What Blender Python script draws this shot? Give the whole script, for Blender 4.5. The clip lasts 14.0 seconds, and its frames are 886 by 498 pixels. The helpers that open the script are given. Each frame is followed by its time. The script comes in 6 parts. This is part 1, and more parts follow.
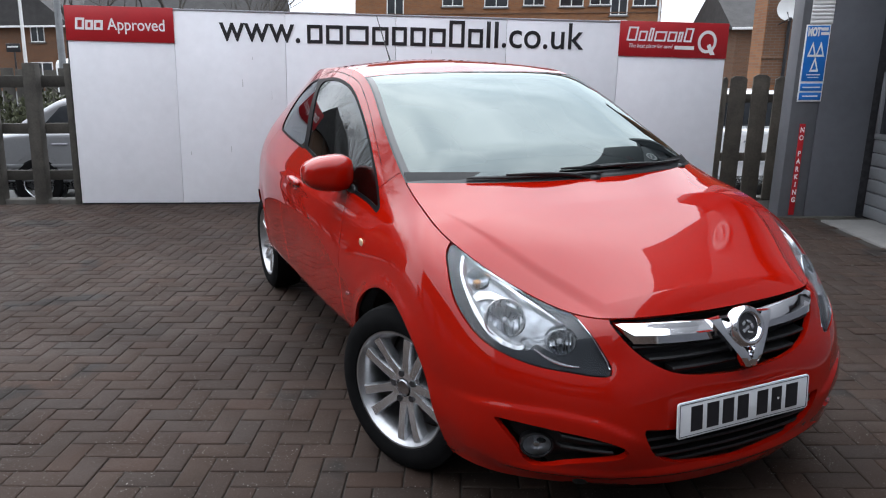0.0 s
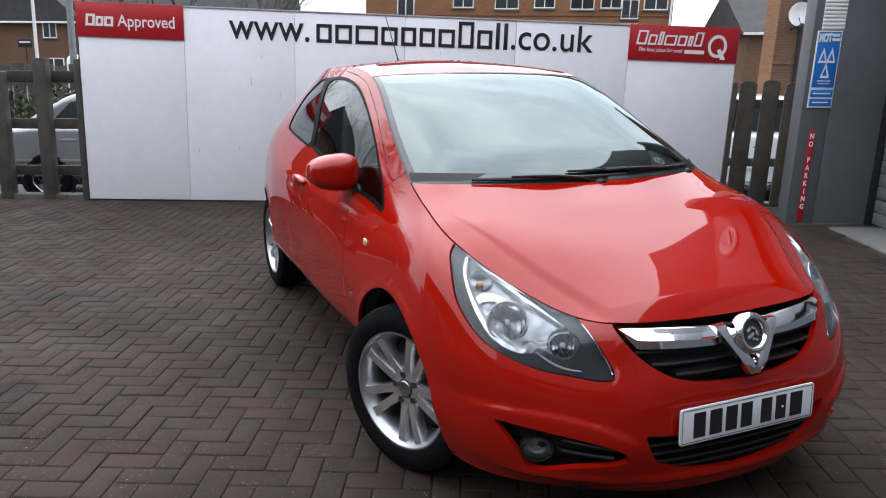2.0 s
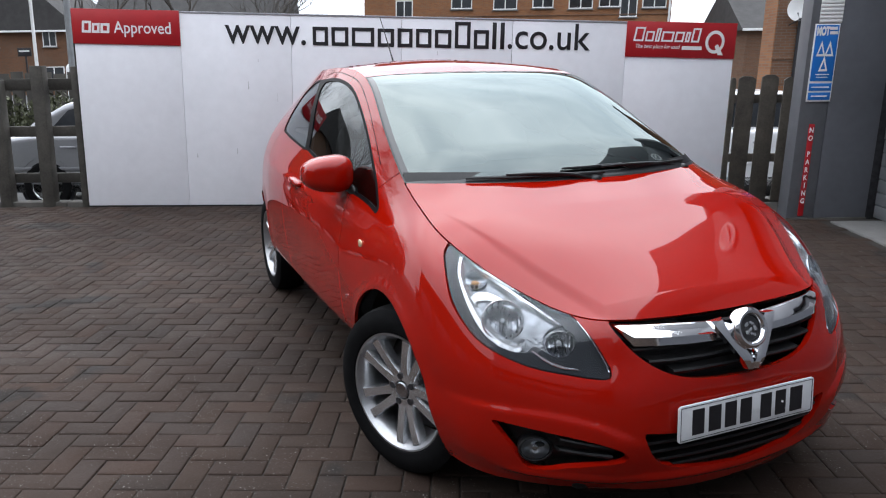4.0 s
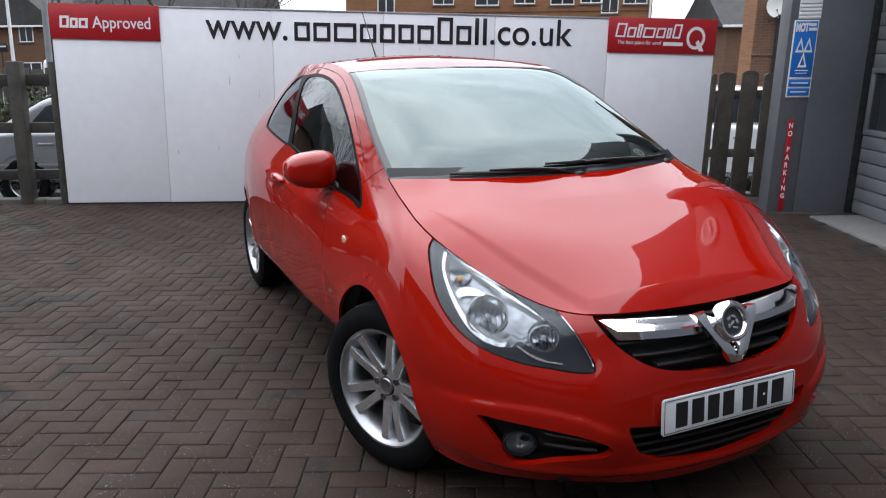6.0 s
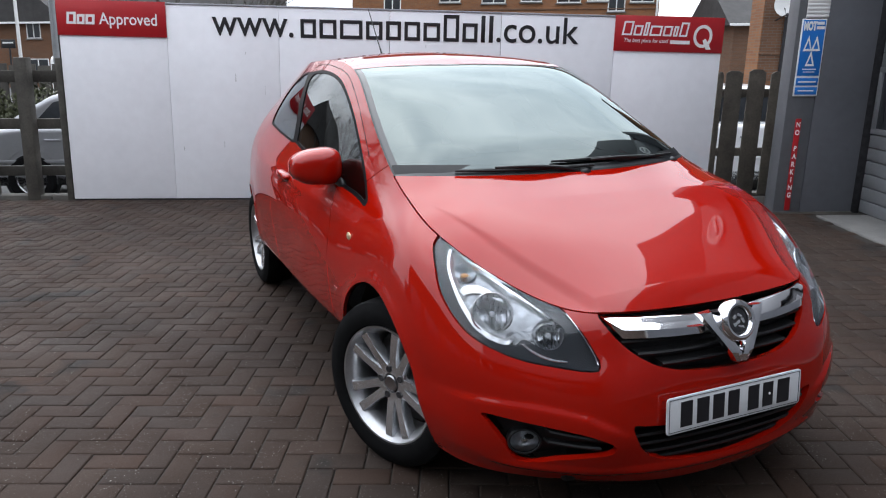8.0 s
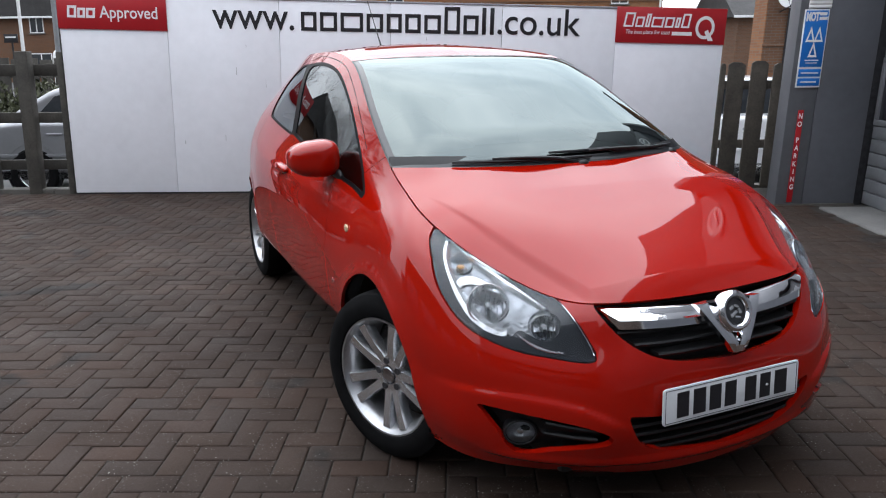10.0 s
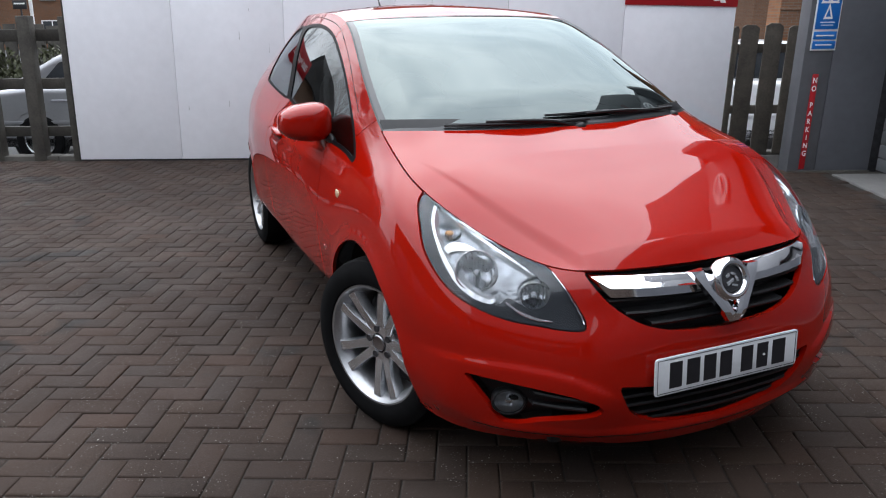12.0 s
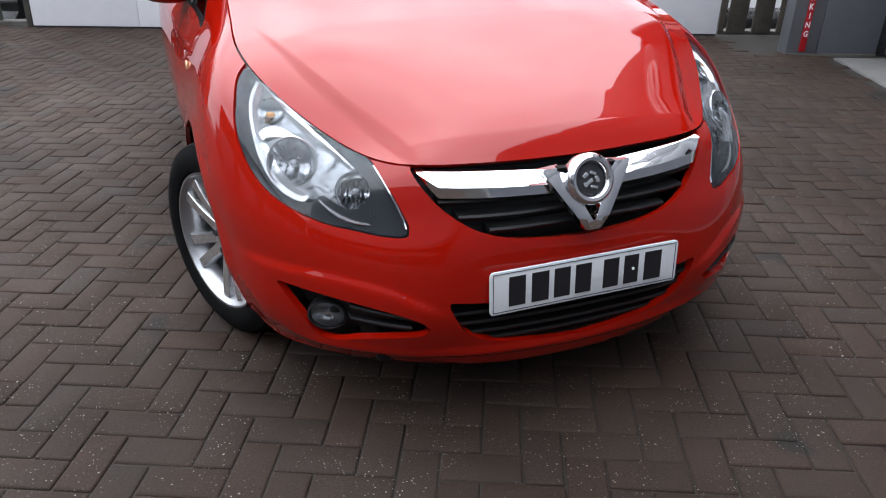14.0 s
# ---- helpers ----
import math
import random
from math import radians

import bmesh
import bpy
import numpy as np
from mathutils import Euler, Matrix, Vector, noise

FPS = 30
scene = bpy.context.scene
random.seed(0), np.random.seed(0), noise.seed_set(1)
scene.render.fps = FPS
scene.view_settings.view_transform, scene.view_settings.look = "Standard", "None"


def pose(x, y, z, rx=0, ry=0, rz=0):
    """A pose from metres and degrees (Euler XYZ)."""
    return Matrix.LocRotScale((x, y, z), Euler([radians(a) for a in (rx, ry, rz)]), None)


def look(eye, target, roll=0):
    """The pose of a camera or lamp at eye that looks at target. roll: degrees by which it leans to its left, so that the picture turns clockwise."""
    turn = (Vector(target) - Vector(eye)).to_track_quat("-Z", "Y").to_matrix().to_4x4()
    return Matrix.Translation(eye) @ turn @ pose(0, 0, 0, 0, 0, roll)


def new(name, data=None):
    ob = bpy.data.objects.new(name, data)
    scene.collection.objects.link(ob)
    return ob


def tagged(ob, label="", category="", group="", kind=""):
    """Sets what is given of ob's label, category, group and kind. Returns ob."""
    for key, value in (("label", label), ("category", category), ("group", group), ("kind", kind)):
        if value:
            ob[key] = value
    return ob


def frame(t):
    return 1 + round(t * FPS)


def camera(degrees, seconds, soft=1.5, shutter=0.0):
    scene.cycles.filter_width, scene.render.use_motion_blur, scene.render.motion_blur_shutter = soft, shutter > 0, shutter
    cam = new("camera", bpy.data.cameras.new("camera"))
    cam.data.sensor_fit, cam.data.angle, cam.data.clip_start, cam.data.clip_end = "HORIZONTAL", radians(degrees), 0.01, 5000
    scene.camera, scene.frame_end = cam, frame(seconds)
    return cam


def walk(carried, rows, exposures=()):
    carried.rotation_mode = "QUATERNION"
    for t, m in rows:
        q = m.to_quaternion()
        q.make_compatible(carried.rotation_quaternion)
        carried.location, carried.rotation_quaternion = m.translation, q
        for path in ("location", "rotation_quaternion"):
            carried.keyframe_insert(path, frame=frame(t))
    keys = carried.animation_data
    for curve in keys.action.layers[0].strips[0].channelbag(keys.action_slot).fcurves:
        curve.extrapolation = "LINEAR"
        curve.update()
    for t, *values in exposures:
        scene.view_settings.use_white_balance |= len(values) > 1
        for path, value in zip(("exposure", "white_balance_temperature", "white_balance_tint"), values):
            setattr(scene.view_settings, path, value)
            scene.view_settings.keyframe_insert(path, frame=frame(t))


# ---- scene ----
cam = camera(60.7, 14.0, soft=1.1)
PATH = [
    (0, (-1.685, -2.388, 1.439), (-0.893, -0.615, 0.961), -0.4),
    (0.5, (-1.682, -2.387, 1.439), (-0.888, -0.614, 0.961), 0.1),
    (1, (-1.679, -2.383, 1.439), (-0.883, -0.612, 0.962), 0.2),
    (1.5, (-1.674, -2.381, 1.435), (-0.877, -0.61, 0.96), -0.0),
    (2, (-1.671, -2.381, 1.436), (-0.895, -0.6, 0.961), 0.4),
    (2.5, (-1.662, -2.382, 1.436), (-0.895, -0.596, 0.963), 0.1),
    (3, (-1.638, -2.381, 1.431), (-0.869, -0.596, 0.962), -0.4),
    (5.5, (-1.638, -2.373, 1.423), (-0.866, -0.59, 0.949), -0.8),
    (6, (-1.641, -2.374, 1.422), (-0.832, -0.609, 0.941), -0.6),
    (6.5, (-1.644, -2.368, 1.424), (-0.832, -0.606, 0.938), 0.2),
    (7, (-1.645, -2.369, 1.423), (-0.836, -0.606, 0.936), 0.2),
    (7.5, (-1.643, -2.369, 1.422), (-0.842, -0.602, 0.935), -0.2),
    (8, (-1.639, -2.371, 1.419), (-0.843, -0.602, 0.933), -0.4),
    (10.5, (-1.614, -2.378, 1.41), (-0.838, -0.608, 0.896), -0.8),
    (11, (-1.613, -2.375, 1.408), (-0.851, -0.604, 0.878), -1.0),
    (11.5, (-1.581, -2.38, 1.397), (-0.829, -0.611, 0.847), -1.0),
    (12, (-1.523, -2.351, 1.384), (-0.779, -0.588, 0.802), -0.8),
    (12.5, (-1.434, -2.274, 1.377), (-0.666, -0.548, 0.721), -0.7),
    (13, (-1.324, -2.266, 1.363), (-0.49, -0.591, 0.656), -0.1),
    (13.5, (-1.126, -2.295, 1.337), (-0.375, -0.589, 0.613), -0.2),
    (14, (-0.912, -2.241, 1.297), (-0.269, -0.56, 0.424), 0.0),
]
walk(cam, [(t, look(eye, target, roll)) for t, eye, target, roll in PATH], [(0.0, -0.05), (3.0, -0.08), (5.5, -0.16), (8.0, -0.15), (11.0, -0.11), (12.0, -0.10), (12.5, -0.02), (13.0, 0.0), (13.5, 0.10), (14.0, 0.27)])

# ---- light: a bright overcast sky and a weak, very soft sun ----
SUN_ELEV, SUN_AZ = 50.0, 12.0
SKY_LOW, SKY_HIGH = 14.0, 54.0
world = bpy.data.worlds.new("overcast_sky")
scene.world = world
world.use_nodes = True
wt = world.node_tree
wt.nodes.clear()
w_out = wt.nodes.new("ShaderNodeOutputWorld")
w_bg = wt.nodes.new("ShaderNodeBackground")
w_sky = wt.nodes.new("ShaderNodeTexSky")
w_sky.sky_type, w_sky.sun_disc = "NISHITA", False
w_sky.sun_elevation, w_sky.sun_rotation = radians(SUN_ELEV), radians(SUN_AZ)
w_sky.dust_density, w_sky.air_density = 4.0, 1.0
w_co = wt.nodes.new("ShaderNodeTexCoord")
w_map = wt.nodes.new("ShaderNodeMapping")
w_map.inputs["Scale"].default_value = (1.0, 1.0, 2.0)
w_noise = wt.nodes.new("ShaderNodeTexNoise")
w_noise.inputs["Scale"].default_value, w_noise.inputs["Detail"].default_value, w_noise.inputs["Roughness"].default_value = 2.2, 6.0, 0.55
w_ramp = wt.nodes.new("ShaderNodeValToRGB")
w_ramp.color_ramp.elements[0].position, w_ramp.color_ramp.elements[0].color = 0.32, (0.64, 0.71, 0.81, 1)
w_ramp.color_ramp.elements[1].position, w_ramp.color_ramp.elements[1].color = 0.66, (1.12, 1.16, 1.24, 1)
w_sep = wt.nodes.new("ShaderNodeSeparateXYZ")
w_grad = wt.nodes.new("ShaderNodeMapRange")               # an overcast sky is several times as bright overhead as at the horizon
w_grad.inputs["From Min"].default_value, w_grad.inputs["From Max"].default_value = 0.0, 1.0
w_grad.inputs["To Min"].default_value, w_grad.inputs["To Max"].default_value = SKY_LOW, SKY_HIGH
w_side = wt.nodes.new("ShaderNodeMapRange")               # brighter on the sun's side
w_side.inputs["From Min"].default_value, w_side.inputs["From Max"].default_value = -1.0, 1.0
w_side.inputs["To Min"].default_value, w_side.inputs["To Max"].default_value = 0.62, 1.50
w_dot = wt.nodes.new("ShaderNodeVectorMath")
w_dot.operation = "DOT_PRODUCT"
w_dot.inputs[1].default_value = (math.sin(radians(SUN_AZ)), math.cos(radians(SUN_AZ)), 0.0)
w_both = wt.nodes.new("ShaderNodeMath")
w_both.operation = "MULTIPLY"
wt.links.new(w_co.outputs["Generated"], w_dot.inputs[0])
wt.links.new(w_dot.outputs["Value"], w_side.inputs["Value"])
wt.links.new(w_side.outputs["Result"], w_both.inputs[0])
wt.links.new(w_grad.outputs["Result"], w_both.inputs[1])
w_mul = wt.nodes.new("ShaderNodeVectorMath")
w_mul.operation = "SCALE"
w_mix = wt.nodes.new("ShaderNodeMix")
w_mix.data_type = "RGBA"
w_mix.inputs[0].default_value = 0.92
wt.links.new(w_co.outputs["Generated"], w_map.inputs["Vector"])
wt.links.new(w_co.outputs["Generated"], w_sep.inputs[0])
w_pow = wt.nodes.new("ShaderNodeMath")
w_pow.operation, w_pow.use_clamp = "POWER", True
w_pow.inputs[1].default_value = 1.3
w_up = wt.nodes.new("ShaderNodeMath")
w_up.operation = "MAXIMUM"
w_up.inputs[1].default_value = 0.0
wt.links.new(w_sep.outputs["Z"], w_up.inputs[0])
wt.links.new(w_up.outputs[0], w_pow.inputs[0])
wt.links.new(w_pow.outputs[0], w_grad.inputs["Value"])
wt.links.new(w_map.outputs["Vector"], w_noise.inputs["Vector"])
wt.links.new(w_noise.outputs["Fac"], w_ramp.inputs["Fac"])
wt.links.new(w_ramp.outputs["Color"], w_mul.inputs[0])
wt.links.new(w_both.outputs[0], w_mul.inputs["Scale"])
wt.links.new(w_sky.outputs["Color"], w_mix.inputs[6])
wt.links.new(w_mul.outputs[0], w_mix.inputs[7])
wt.links.new(w_mix.outputs[2], w_bg.inputs["Color"])
w_bg.inputs["Strength"].default_value = 0.085
wt.links.new(w_bg.outputs["Background"], w_out.inputs["Surface"])

sun = new("sun", bpy.data.lights.new("sun", "SUN"))
sun.data.energy, sun.data.angle, sun.data.color = 0.5, radians(110), (1.0, 0.96, 0.90)
sun.matrix_world = look((0, 0, 30), (30 * math.sin(radians(SUN_AZ)) * -math.cos(radians(SUN_ELEV)), -30 * math.cos(radians(SUN_AZ)) * math.cos(radians(SUN_ELEV)), 30 - 30 * math.sin(radians(SUN_ELEV))))

# ---- materials ----
def material(name, color, rough=0.5, metal=0.0, var=0.0, scale=8.0, bump=0.0, bscale=200.0, coat=0.0, dark=None, rand=0.0, spec=0.5, rvar=0.0, coat_ior=1.5):
    """A surface with broad stains (var, scale), fine relief (bump, bscale) and a change from object to object (rand)."""
    m = bpy.data.materials.new(name)
    m.use_nodes = True
    nt = m.node_tree
    p = nt.nodes["Principled BSDF"]
    p.inputs["Base Color"].default_value = (*color, 1)
    p.inputs["Roughness"].default_value, p.inputs["Metallic"].default_value = rough, metal
    p.inputs["Coat Weight"].default_value, p.inputs["Coat Roughness"].default_value = coat, 0.02
    p.inputs["Specular IOR Level"].default_value, p.inputs["Coat IOR"].default_value = spec, coat_ior
    co = nt.nodes.new("ShaderNodeTexCoord")
    col = None
    if var or dark:
        n1, n2 = nt.nodes.new("ShaderNodeTexNoise"), nt.nodes.new("ShaderNodeTexNoise")
        n1.inputs["Scale"].default_value, n1.inputs["Detail"].default_value = scale, 6
        n2.inputs["Scale"].default_value, n2.inputs["Detail"].default_value = scale * 9, 4
        add = nt.nodes.new("ShaderNodeMath")
        add.operation = "MULTIPLY_ADD"
        add.inputs[1].default_value = 0.65
        nt.links.new(co.outputs["Object"], n1.inputs["Vector"])
        nt.links.new(co.outputs["Object"], n2.inputs["Vector"])
        half = nt.nodes.new("ShaderNodeMath")
        half.operation = "MULTIPLY"
        half.inputs[1].default_value = 0.35
        nt.links.new(n2.outputs["Fac"], half.inputs[0])
        nt.links.new(n1.outputs["Fac"], add.inputs[0])
        nt.links.new(half.outputs[0], add.inputs[2])
        ramp = nt.nodes.new("ShaderNodeValToRGB")
        ramp.color_ramp.elements[0].position, ramp.color_ramp.elements[1].position = 0.33, 0.67
        lo = dark or tuple(c * (1 - var) for c in color)
        ramp.color_ramp.elements[0].color = (*lo, 1)
        ramp.color_ramp.elements[1].color = (*(min(1, c * (1 + var)) for c in color), 1)
        nt.links.new(add.outputs[0], ramp.inputs["Fac"])
        col = ramp.outputs["Color"]
        if rvar:
            mr = nt.nodes.new("ShaderNodeMapRange")
            mr.inputs["From Min"].default_value, mr.inputs["From Max"].default_value = 0.35, 0.65
            mr.inputs["To Min"].default_value, mr.inputs["To Max"].default_value = rough - rvar, rough + rvar
            nt.links.new(n1.outputs["Fac"], mr.inputs["Value"])
            nt.links.new(mr.outputs["Result"], p.inputs["Roughness"])
    if rand:
        info, hsv, mr = nt.nodes.new("ShaderNodeObjectInfo"), nt.nodes.new("ShaderNodeHueSaturation"), nt.nodes.new("ShaderNodeMapRange")
        mr.inputs["To Min"].default_value, mr.inputs["To Max"].default_value = 1 - rand, 1 + rand
        nt.links.new(info.outputs["Random"], mr.inputs["Value"])
        nt.links.new(mr.outputs["Result"], hsv.inputs["Value"])
        hsv.inputs["Color"].default_value = (*color, 1)
        if col:
            nt.links.new(col, hsv.inputs["Color"])
        col = hsv.outputs["Color"]
    if col:
        nt.links.new(col, p.inputs["Base Color"])
    if bump:
        n3, b = nt.nodes.new("ShaderNodeTexNoise"), nt.nodes.new("ShaderNodeBump")
        n3.inputs["Scale"].default_value, n3.inputs["Detail"].default_value = bscale, 5
        b.inputs["Strength"].default_value, b.inputs["Distance"].default_value = bump, 0.01
        nt.links.new(co.outputs["Object"], n3.inputs["Vector"])
        nt.links.new(n3.outputs["Fac"], b.inputs["Height"])
        nt.links.new(b.outputs["Normal"], p.inputs["Normal"])
    return m


def glass(name, tint, rough=0.0, shine=(0.94, 0.98, 1.0), ior=1.5):
    """Thin pane: mirror-like gloss over a tinted see-through body."""
    m = bpy.data.materials.new(name)
    m.use_nodes = True
    nt = m.node_tree
    nt.nodes.clear()
    out, mix = nt.nodes.new("ShaderNodeOutputMaterial"), nt.nodes.new("ShaderNodeMixShader")
    tr, gl, fr = nt.nodes.new("ShaderNodeBsdfTransparent"), nt.nodes.new("ShaderNodeBsdfGlossy"), nt.nodes.new("ShaderNodeFresnel")
    tr.inputs["Color"].default_value = (*tint, 1)
    gl.inputs["Roughness"].default_value = rough
    gl.inputs["Color"].default_value = (*shine, 1)
    fr.inputs["IOR"].default_value = ior
    nt.links.new(fr.outputs["Fac"], mix.inputs["Fac"])
    nt.links.new(tr.outputs["BSDF"], mix.inputs[1])
    nt.links.new(gl.outputs["BSDF"], mix.inputs[2])
    nt.links.new(mix.outputs["Shader"], out.inputs["Surface"])
    return m


M_PAINT = material("red_car_paint", (0.285, 0.0050, 0.0012), 0.45, 0.0, coat=1.0, var=0.03, scale=2.5, spec=0.0, coat_ior=1.50)
M_BLACK = material("black_plastic", (0.009, 0.009, 0.010), 0.42, 0.0, spec=0.3, var=0.25, scale=30, bump=0.05, bscale=600)
M_GLOSSBLACK = material("gloss_black_trim", (0.006, 0.006, 0.007), 0.35, 0.0, spec=0.02, var=0.2, scale=20)
M_RUBBER = material("tyre_rubber", (0.0060, 0.0060, 0.0064), 0.8, 0.0, spec=0.05, var=0.3, scale=20, bump=0.1, bscale=300)
M_BARREL = material("dull_rim_barrel", (0.42, 0.425, 0.44), 0.36, 0.9, var=0.12, scale=15)
M_ALLOY = material("silver_alloy", (0.70, 0.71, 0.73), 0.24, 0.9, var=0.08, scale=15)
M_CHROME = material("chrome", (0.88, 0.88, 0.9), 0.06, 1.0, var=0.04, scale=20)
M_DARKMETAL = material("dark_metal", (0.05, 0.05, 0.055), 0.5, 0.6, var=0.3, scale=25)
M_PLATE = material("plate_white", (0.58, 0.59, 0.61), 0.3, 0.0, var=0.05, scale=12, spec=0.4)
M_FRIT = material("black_glass_edge", (0.016, 0.018, 0.021), 0.28, 0.0, spec=0.45, var=0.2, scale=20)
M_INK = material("black_ink", (0.012, 0.012, 0.015), 0.45, 0.0, var=0.2, scale=40)
M_WSGLASS = glass("windscreen_glass", (0.06, 0.075, 0.072), 0.0, (0.88, 1.0, 0.99), ior=1.84)
M_SIDEGLASS = glass("side_glass", (0.24, 0.27, 0.26), 0.0, ior=1.45)
M_LAMPGLASS = glass("lamp_lens_glass", (0.93, 0.95, 0.97), 0.0, ior=1.40)
M_PANEL = material("white_panel", (0.80, 0.805, 0.85), 0.45, 0.0, var=0.05, scale=1.2, bump=0.02, bscale=40)
M_REDSIGN = material("red_sign", (0.40, 0.012, 0.018), 0.35, 0.0, var=0.08, scale=5)
M_WHITE = material("white_lettering", (0.80, 0.80, 0.80), 0.4, 0.0, var=0.04, scale=10)
M_BLUE = material("blue_sign", (0.012, 0.16, 0.55), 0.35, 0.0, var=0.08, scale=6)
M_FENCE = material("weathered_fence_wood", (0.044, 0.040, 0.034), 0.85, 0.0, var=0.4, scale=6, bump=0.3, bscale=60, rand=0.25)
M_FENCE2 = material("brown_picket_wood", (0.066, 0.057, 0.046), 0.85, 0.0, var=0.4, scale=6, bump=0.3, bscale=60, rand=0.2)
M_GREYCLAD = material("grey_cladding", (0.112, 0.117, 0.132), 0.55, 0.0, var=0.12, scale=1.5, bump=0.05, bscale=80)
M_CONCRETE = material("pale_concrete", (0.13, 0.127, 0.122), 0.85, 0.0, var=0.2, scale=5, bump=0.25, bscale=90)
M_SILVER = material("silver_car_paint", (0.26, 0.265, 0.28), 0.3, 0.5, coat=0.8, var=0.06, scale=4)
M_WHITECAR = material("white_car_paint", (0.78, 0.78, 0.79), 0.35, 0.0, coat=0.8, var=0.04, scale=4)
M_GROUND = material("asphalt_joint_sand", (0.017, 0.014, 0.011), 0.9, 0.0, var=0.35, scale=3, bump=0.3, bscale=80)
M_SEAT = material("dark_seat_cloth", (0.03, 0.03, 0.034), 0.9, 0.0, var=0.3, scale=30, bump=0.2, bscale=500)
M_DASH = material("grey_dashboard", (0.045, 0.047, 0.05), 0.6, 0.0, var=0.2, scale=20, bump=0.15, bscale=400)
M_LINING = material("pale_roof_lining", (0.45, 0.45, 0.43), 0.9, 0.0, var=0.06, scale=20, bump=0.1, bscale=300)
M_BEZEL = material("smoked_lamp_bezel", (0.026, 0.028, 0.032), 0.12, 0.0, spec=0.3, var=0.15, scale=20)
M_BOWL = material("lamp_bowl", (0.50, 0.505, 0.52), 0.05, 1.0, var=0.08, scale=40)
M_REFLECT = material("bright_reflector", (0.74, 0.745, 0.76), 0.12, 1.0, var=0.04, scale=30, bump=0.04, bscale=90)
M_TRAY = material("silvered_tray", (0.20, 0.205, 0.215), 0.16, 0.95, var=0.6, scale=30, bump=0.9, bscale=22)
M_SURROUND = material("pale_lamp_surround", (0.66, 0.665, 0.68), 0.20, 0.8, var=0.03, scale=30)
M_FOGBOWL = material("fog_lamp_bowl", (0.62, 0.62, 0.64), 0.32, 1.0, var=0.15, scale=60)
M_FOGGLASS = glass("fog_lamp_glass", (0.80, 0.82, 0.84), 0.0, ior=1.55)
M_BULB = material("bulb_glass", (0.30, 0.31, 0.33), 0.1, 0.3, var=0.1, scale=60)
M_AMBER = material("amber_bulb_glass", (0.62, 0.30, 0.09), 0.2, 0.0, var=0.1, scale=60)
M_REPEATER = material("repeater_lens", (0.62, 0.42, 0.26), 0.15, 0.2, var=0.4, scale=90)
M_REDLAMP = material("red_lamp_lens", (0.35, 0.01, 0.01), 0.12, 0.0, var=0.1, scale=30)
M_DARKCHROME = material("dull_chrome", (0.45, 0.45, 0.47), 0.2, 1.0, var=0.3, scale=90, bump=0.1, bscale=120)
M_ASPHALT = material("tarmac", (0.060, 0.060, 0.060), 0.9, 0.0, var=0.3, scale=0.8, bump=0.3, bscale=120)
M_KERB = material("worn_kerb_concrete", (0.068, 0.063, 0.056), 0.9, 0.0, var=0.3, scale=6, bump=0.3, bscale=90, rand=0.15)
M_TRIM = material("grey_metal_trim", (0.33, 0.33, 0.36), 0.45, 0.4, var=0.12, scale=8)
M_SCUFF = material("grey_scuff", (0.52, 0.52, 0.54), 0.7, 0.0, var=0.2, scale=40)
M_GREYCLAD2 = material("grey_cladding_pier", (0.108, 0.112, 0.122), 0.5, 0.0, var=0.15, scale=2.0, bump=0.05, bscale=80)
M_DOORSLAT = material("pale_grey_door", (0.145, 0.15, 0.162), 0.5, 0.0, var=0.12, scale=3, bump=0.04, bscale=60)
M_DARKGLASS = material("dark_window_glass", (0.025, 0.028, 0.032), 0.06, 0.0, var=0.3, scale=2)
M_LEAF = material("shrub_leaf", (0.034, 0.038, 0.013), 0.7, 0.0, var=0.6, scale=5)
M_BARK = material("dark_bark", (0.055, 0.048, 0.042), 0.9, 0.0, var=0.3, scale=12, bump=0.3, bscale=60)
M_UPVC = material("white_frame", (0.72, 0.72, 0.72), 0.5, 0.0, var=0.06, scale=6)
M_POLE = material("galvanised_pole", (0.24, 0.25, 0.26), 0.5, 0.6, var=0.15, scale=6)


def brickwork(name, c1, c2, mortar):
    m = material(name, c1, 0.85, 0.0, bump=0.2, bscale=60)
    nt = m.node_tree
    co, mp, br = nt.nodes.new("ShaderNodeTexCoord"), nt.nodes.new("ShaderNodeMapping"), nt.nodes.new("ShaderNodeTexBrick")
    mp.inputs["Rotation"].default_value = (radians(90), 0, 0)
    br.inputs["Color1"].default_value, br.inputs["Color2"].default_value, br.inputs["Mortar"].default_value = (*c1, 1), (*c2, 1), (*mortar, 1)
    br.inputs["Scale"].default_value, br.inputs["Brick Width"].default_value, br.inputs["Row Height"].default_value, br.inputs["Mortar Size"].default_value = 1.0, .225, .075, .008
    nz, mix = nt.nodes.new("ShaderNodeTexNoise"), nt.nodes.new("ShaderNodeMix")
    mix.data_type, mix.blend_type = "RGBA", "MULTIPLY"
    mix.inputs[0].default_value = .5
    nz.inputs["Scale"].default_value, nz.inputs["Detail"].default_value = .6, 6
    nt.links.new(co.outputs["Object"], mp.inputs["Vector"])
    nt.links.new(mp.outputs["Vector"], br.inputs["Vector"])
    nt.links.new(co.outputs["Object"], nz.inputs["Vector"])
    nt.links.new(br.outputs["Color"], mix.inputs[6])
    nt.links.new(nz.outputs["Fac"], mix.inputs[7])
    nt.links.new(mix.outputs[2], nt.nodes["Principled BSDF"].inputs["Base Color"])
    return m


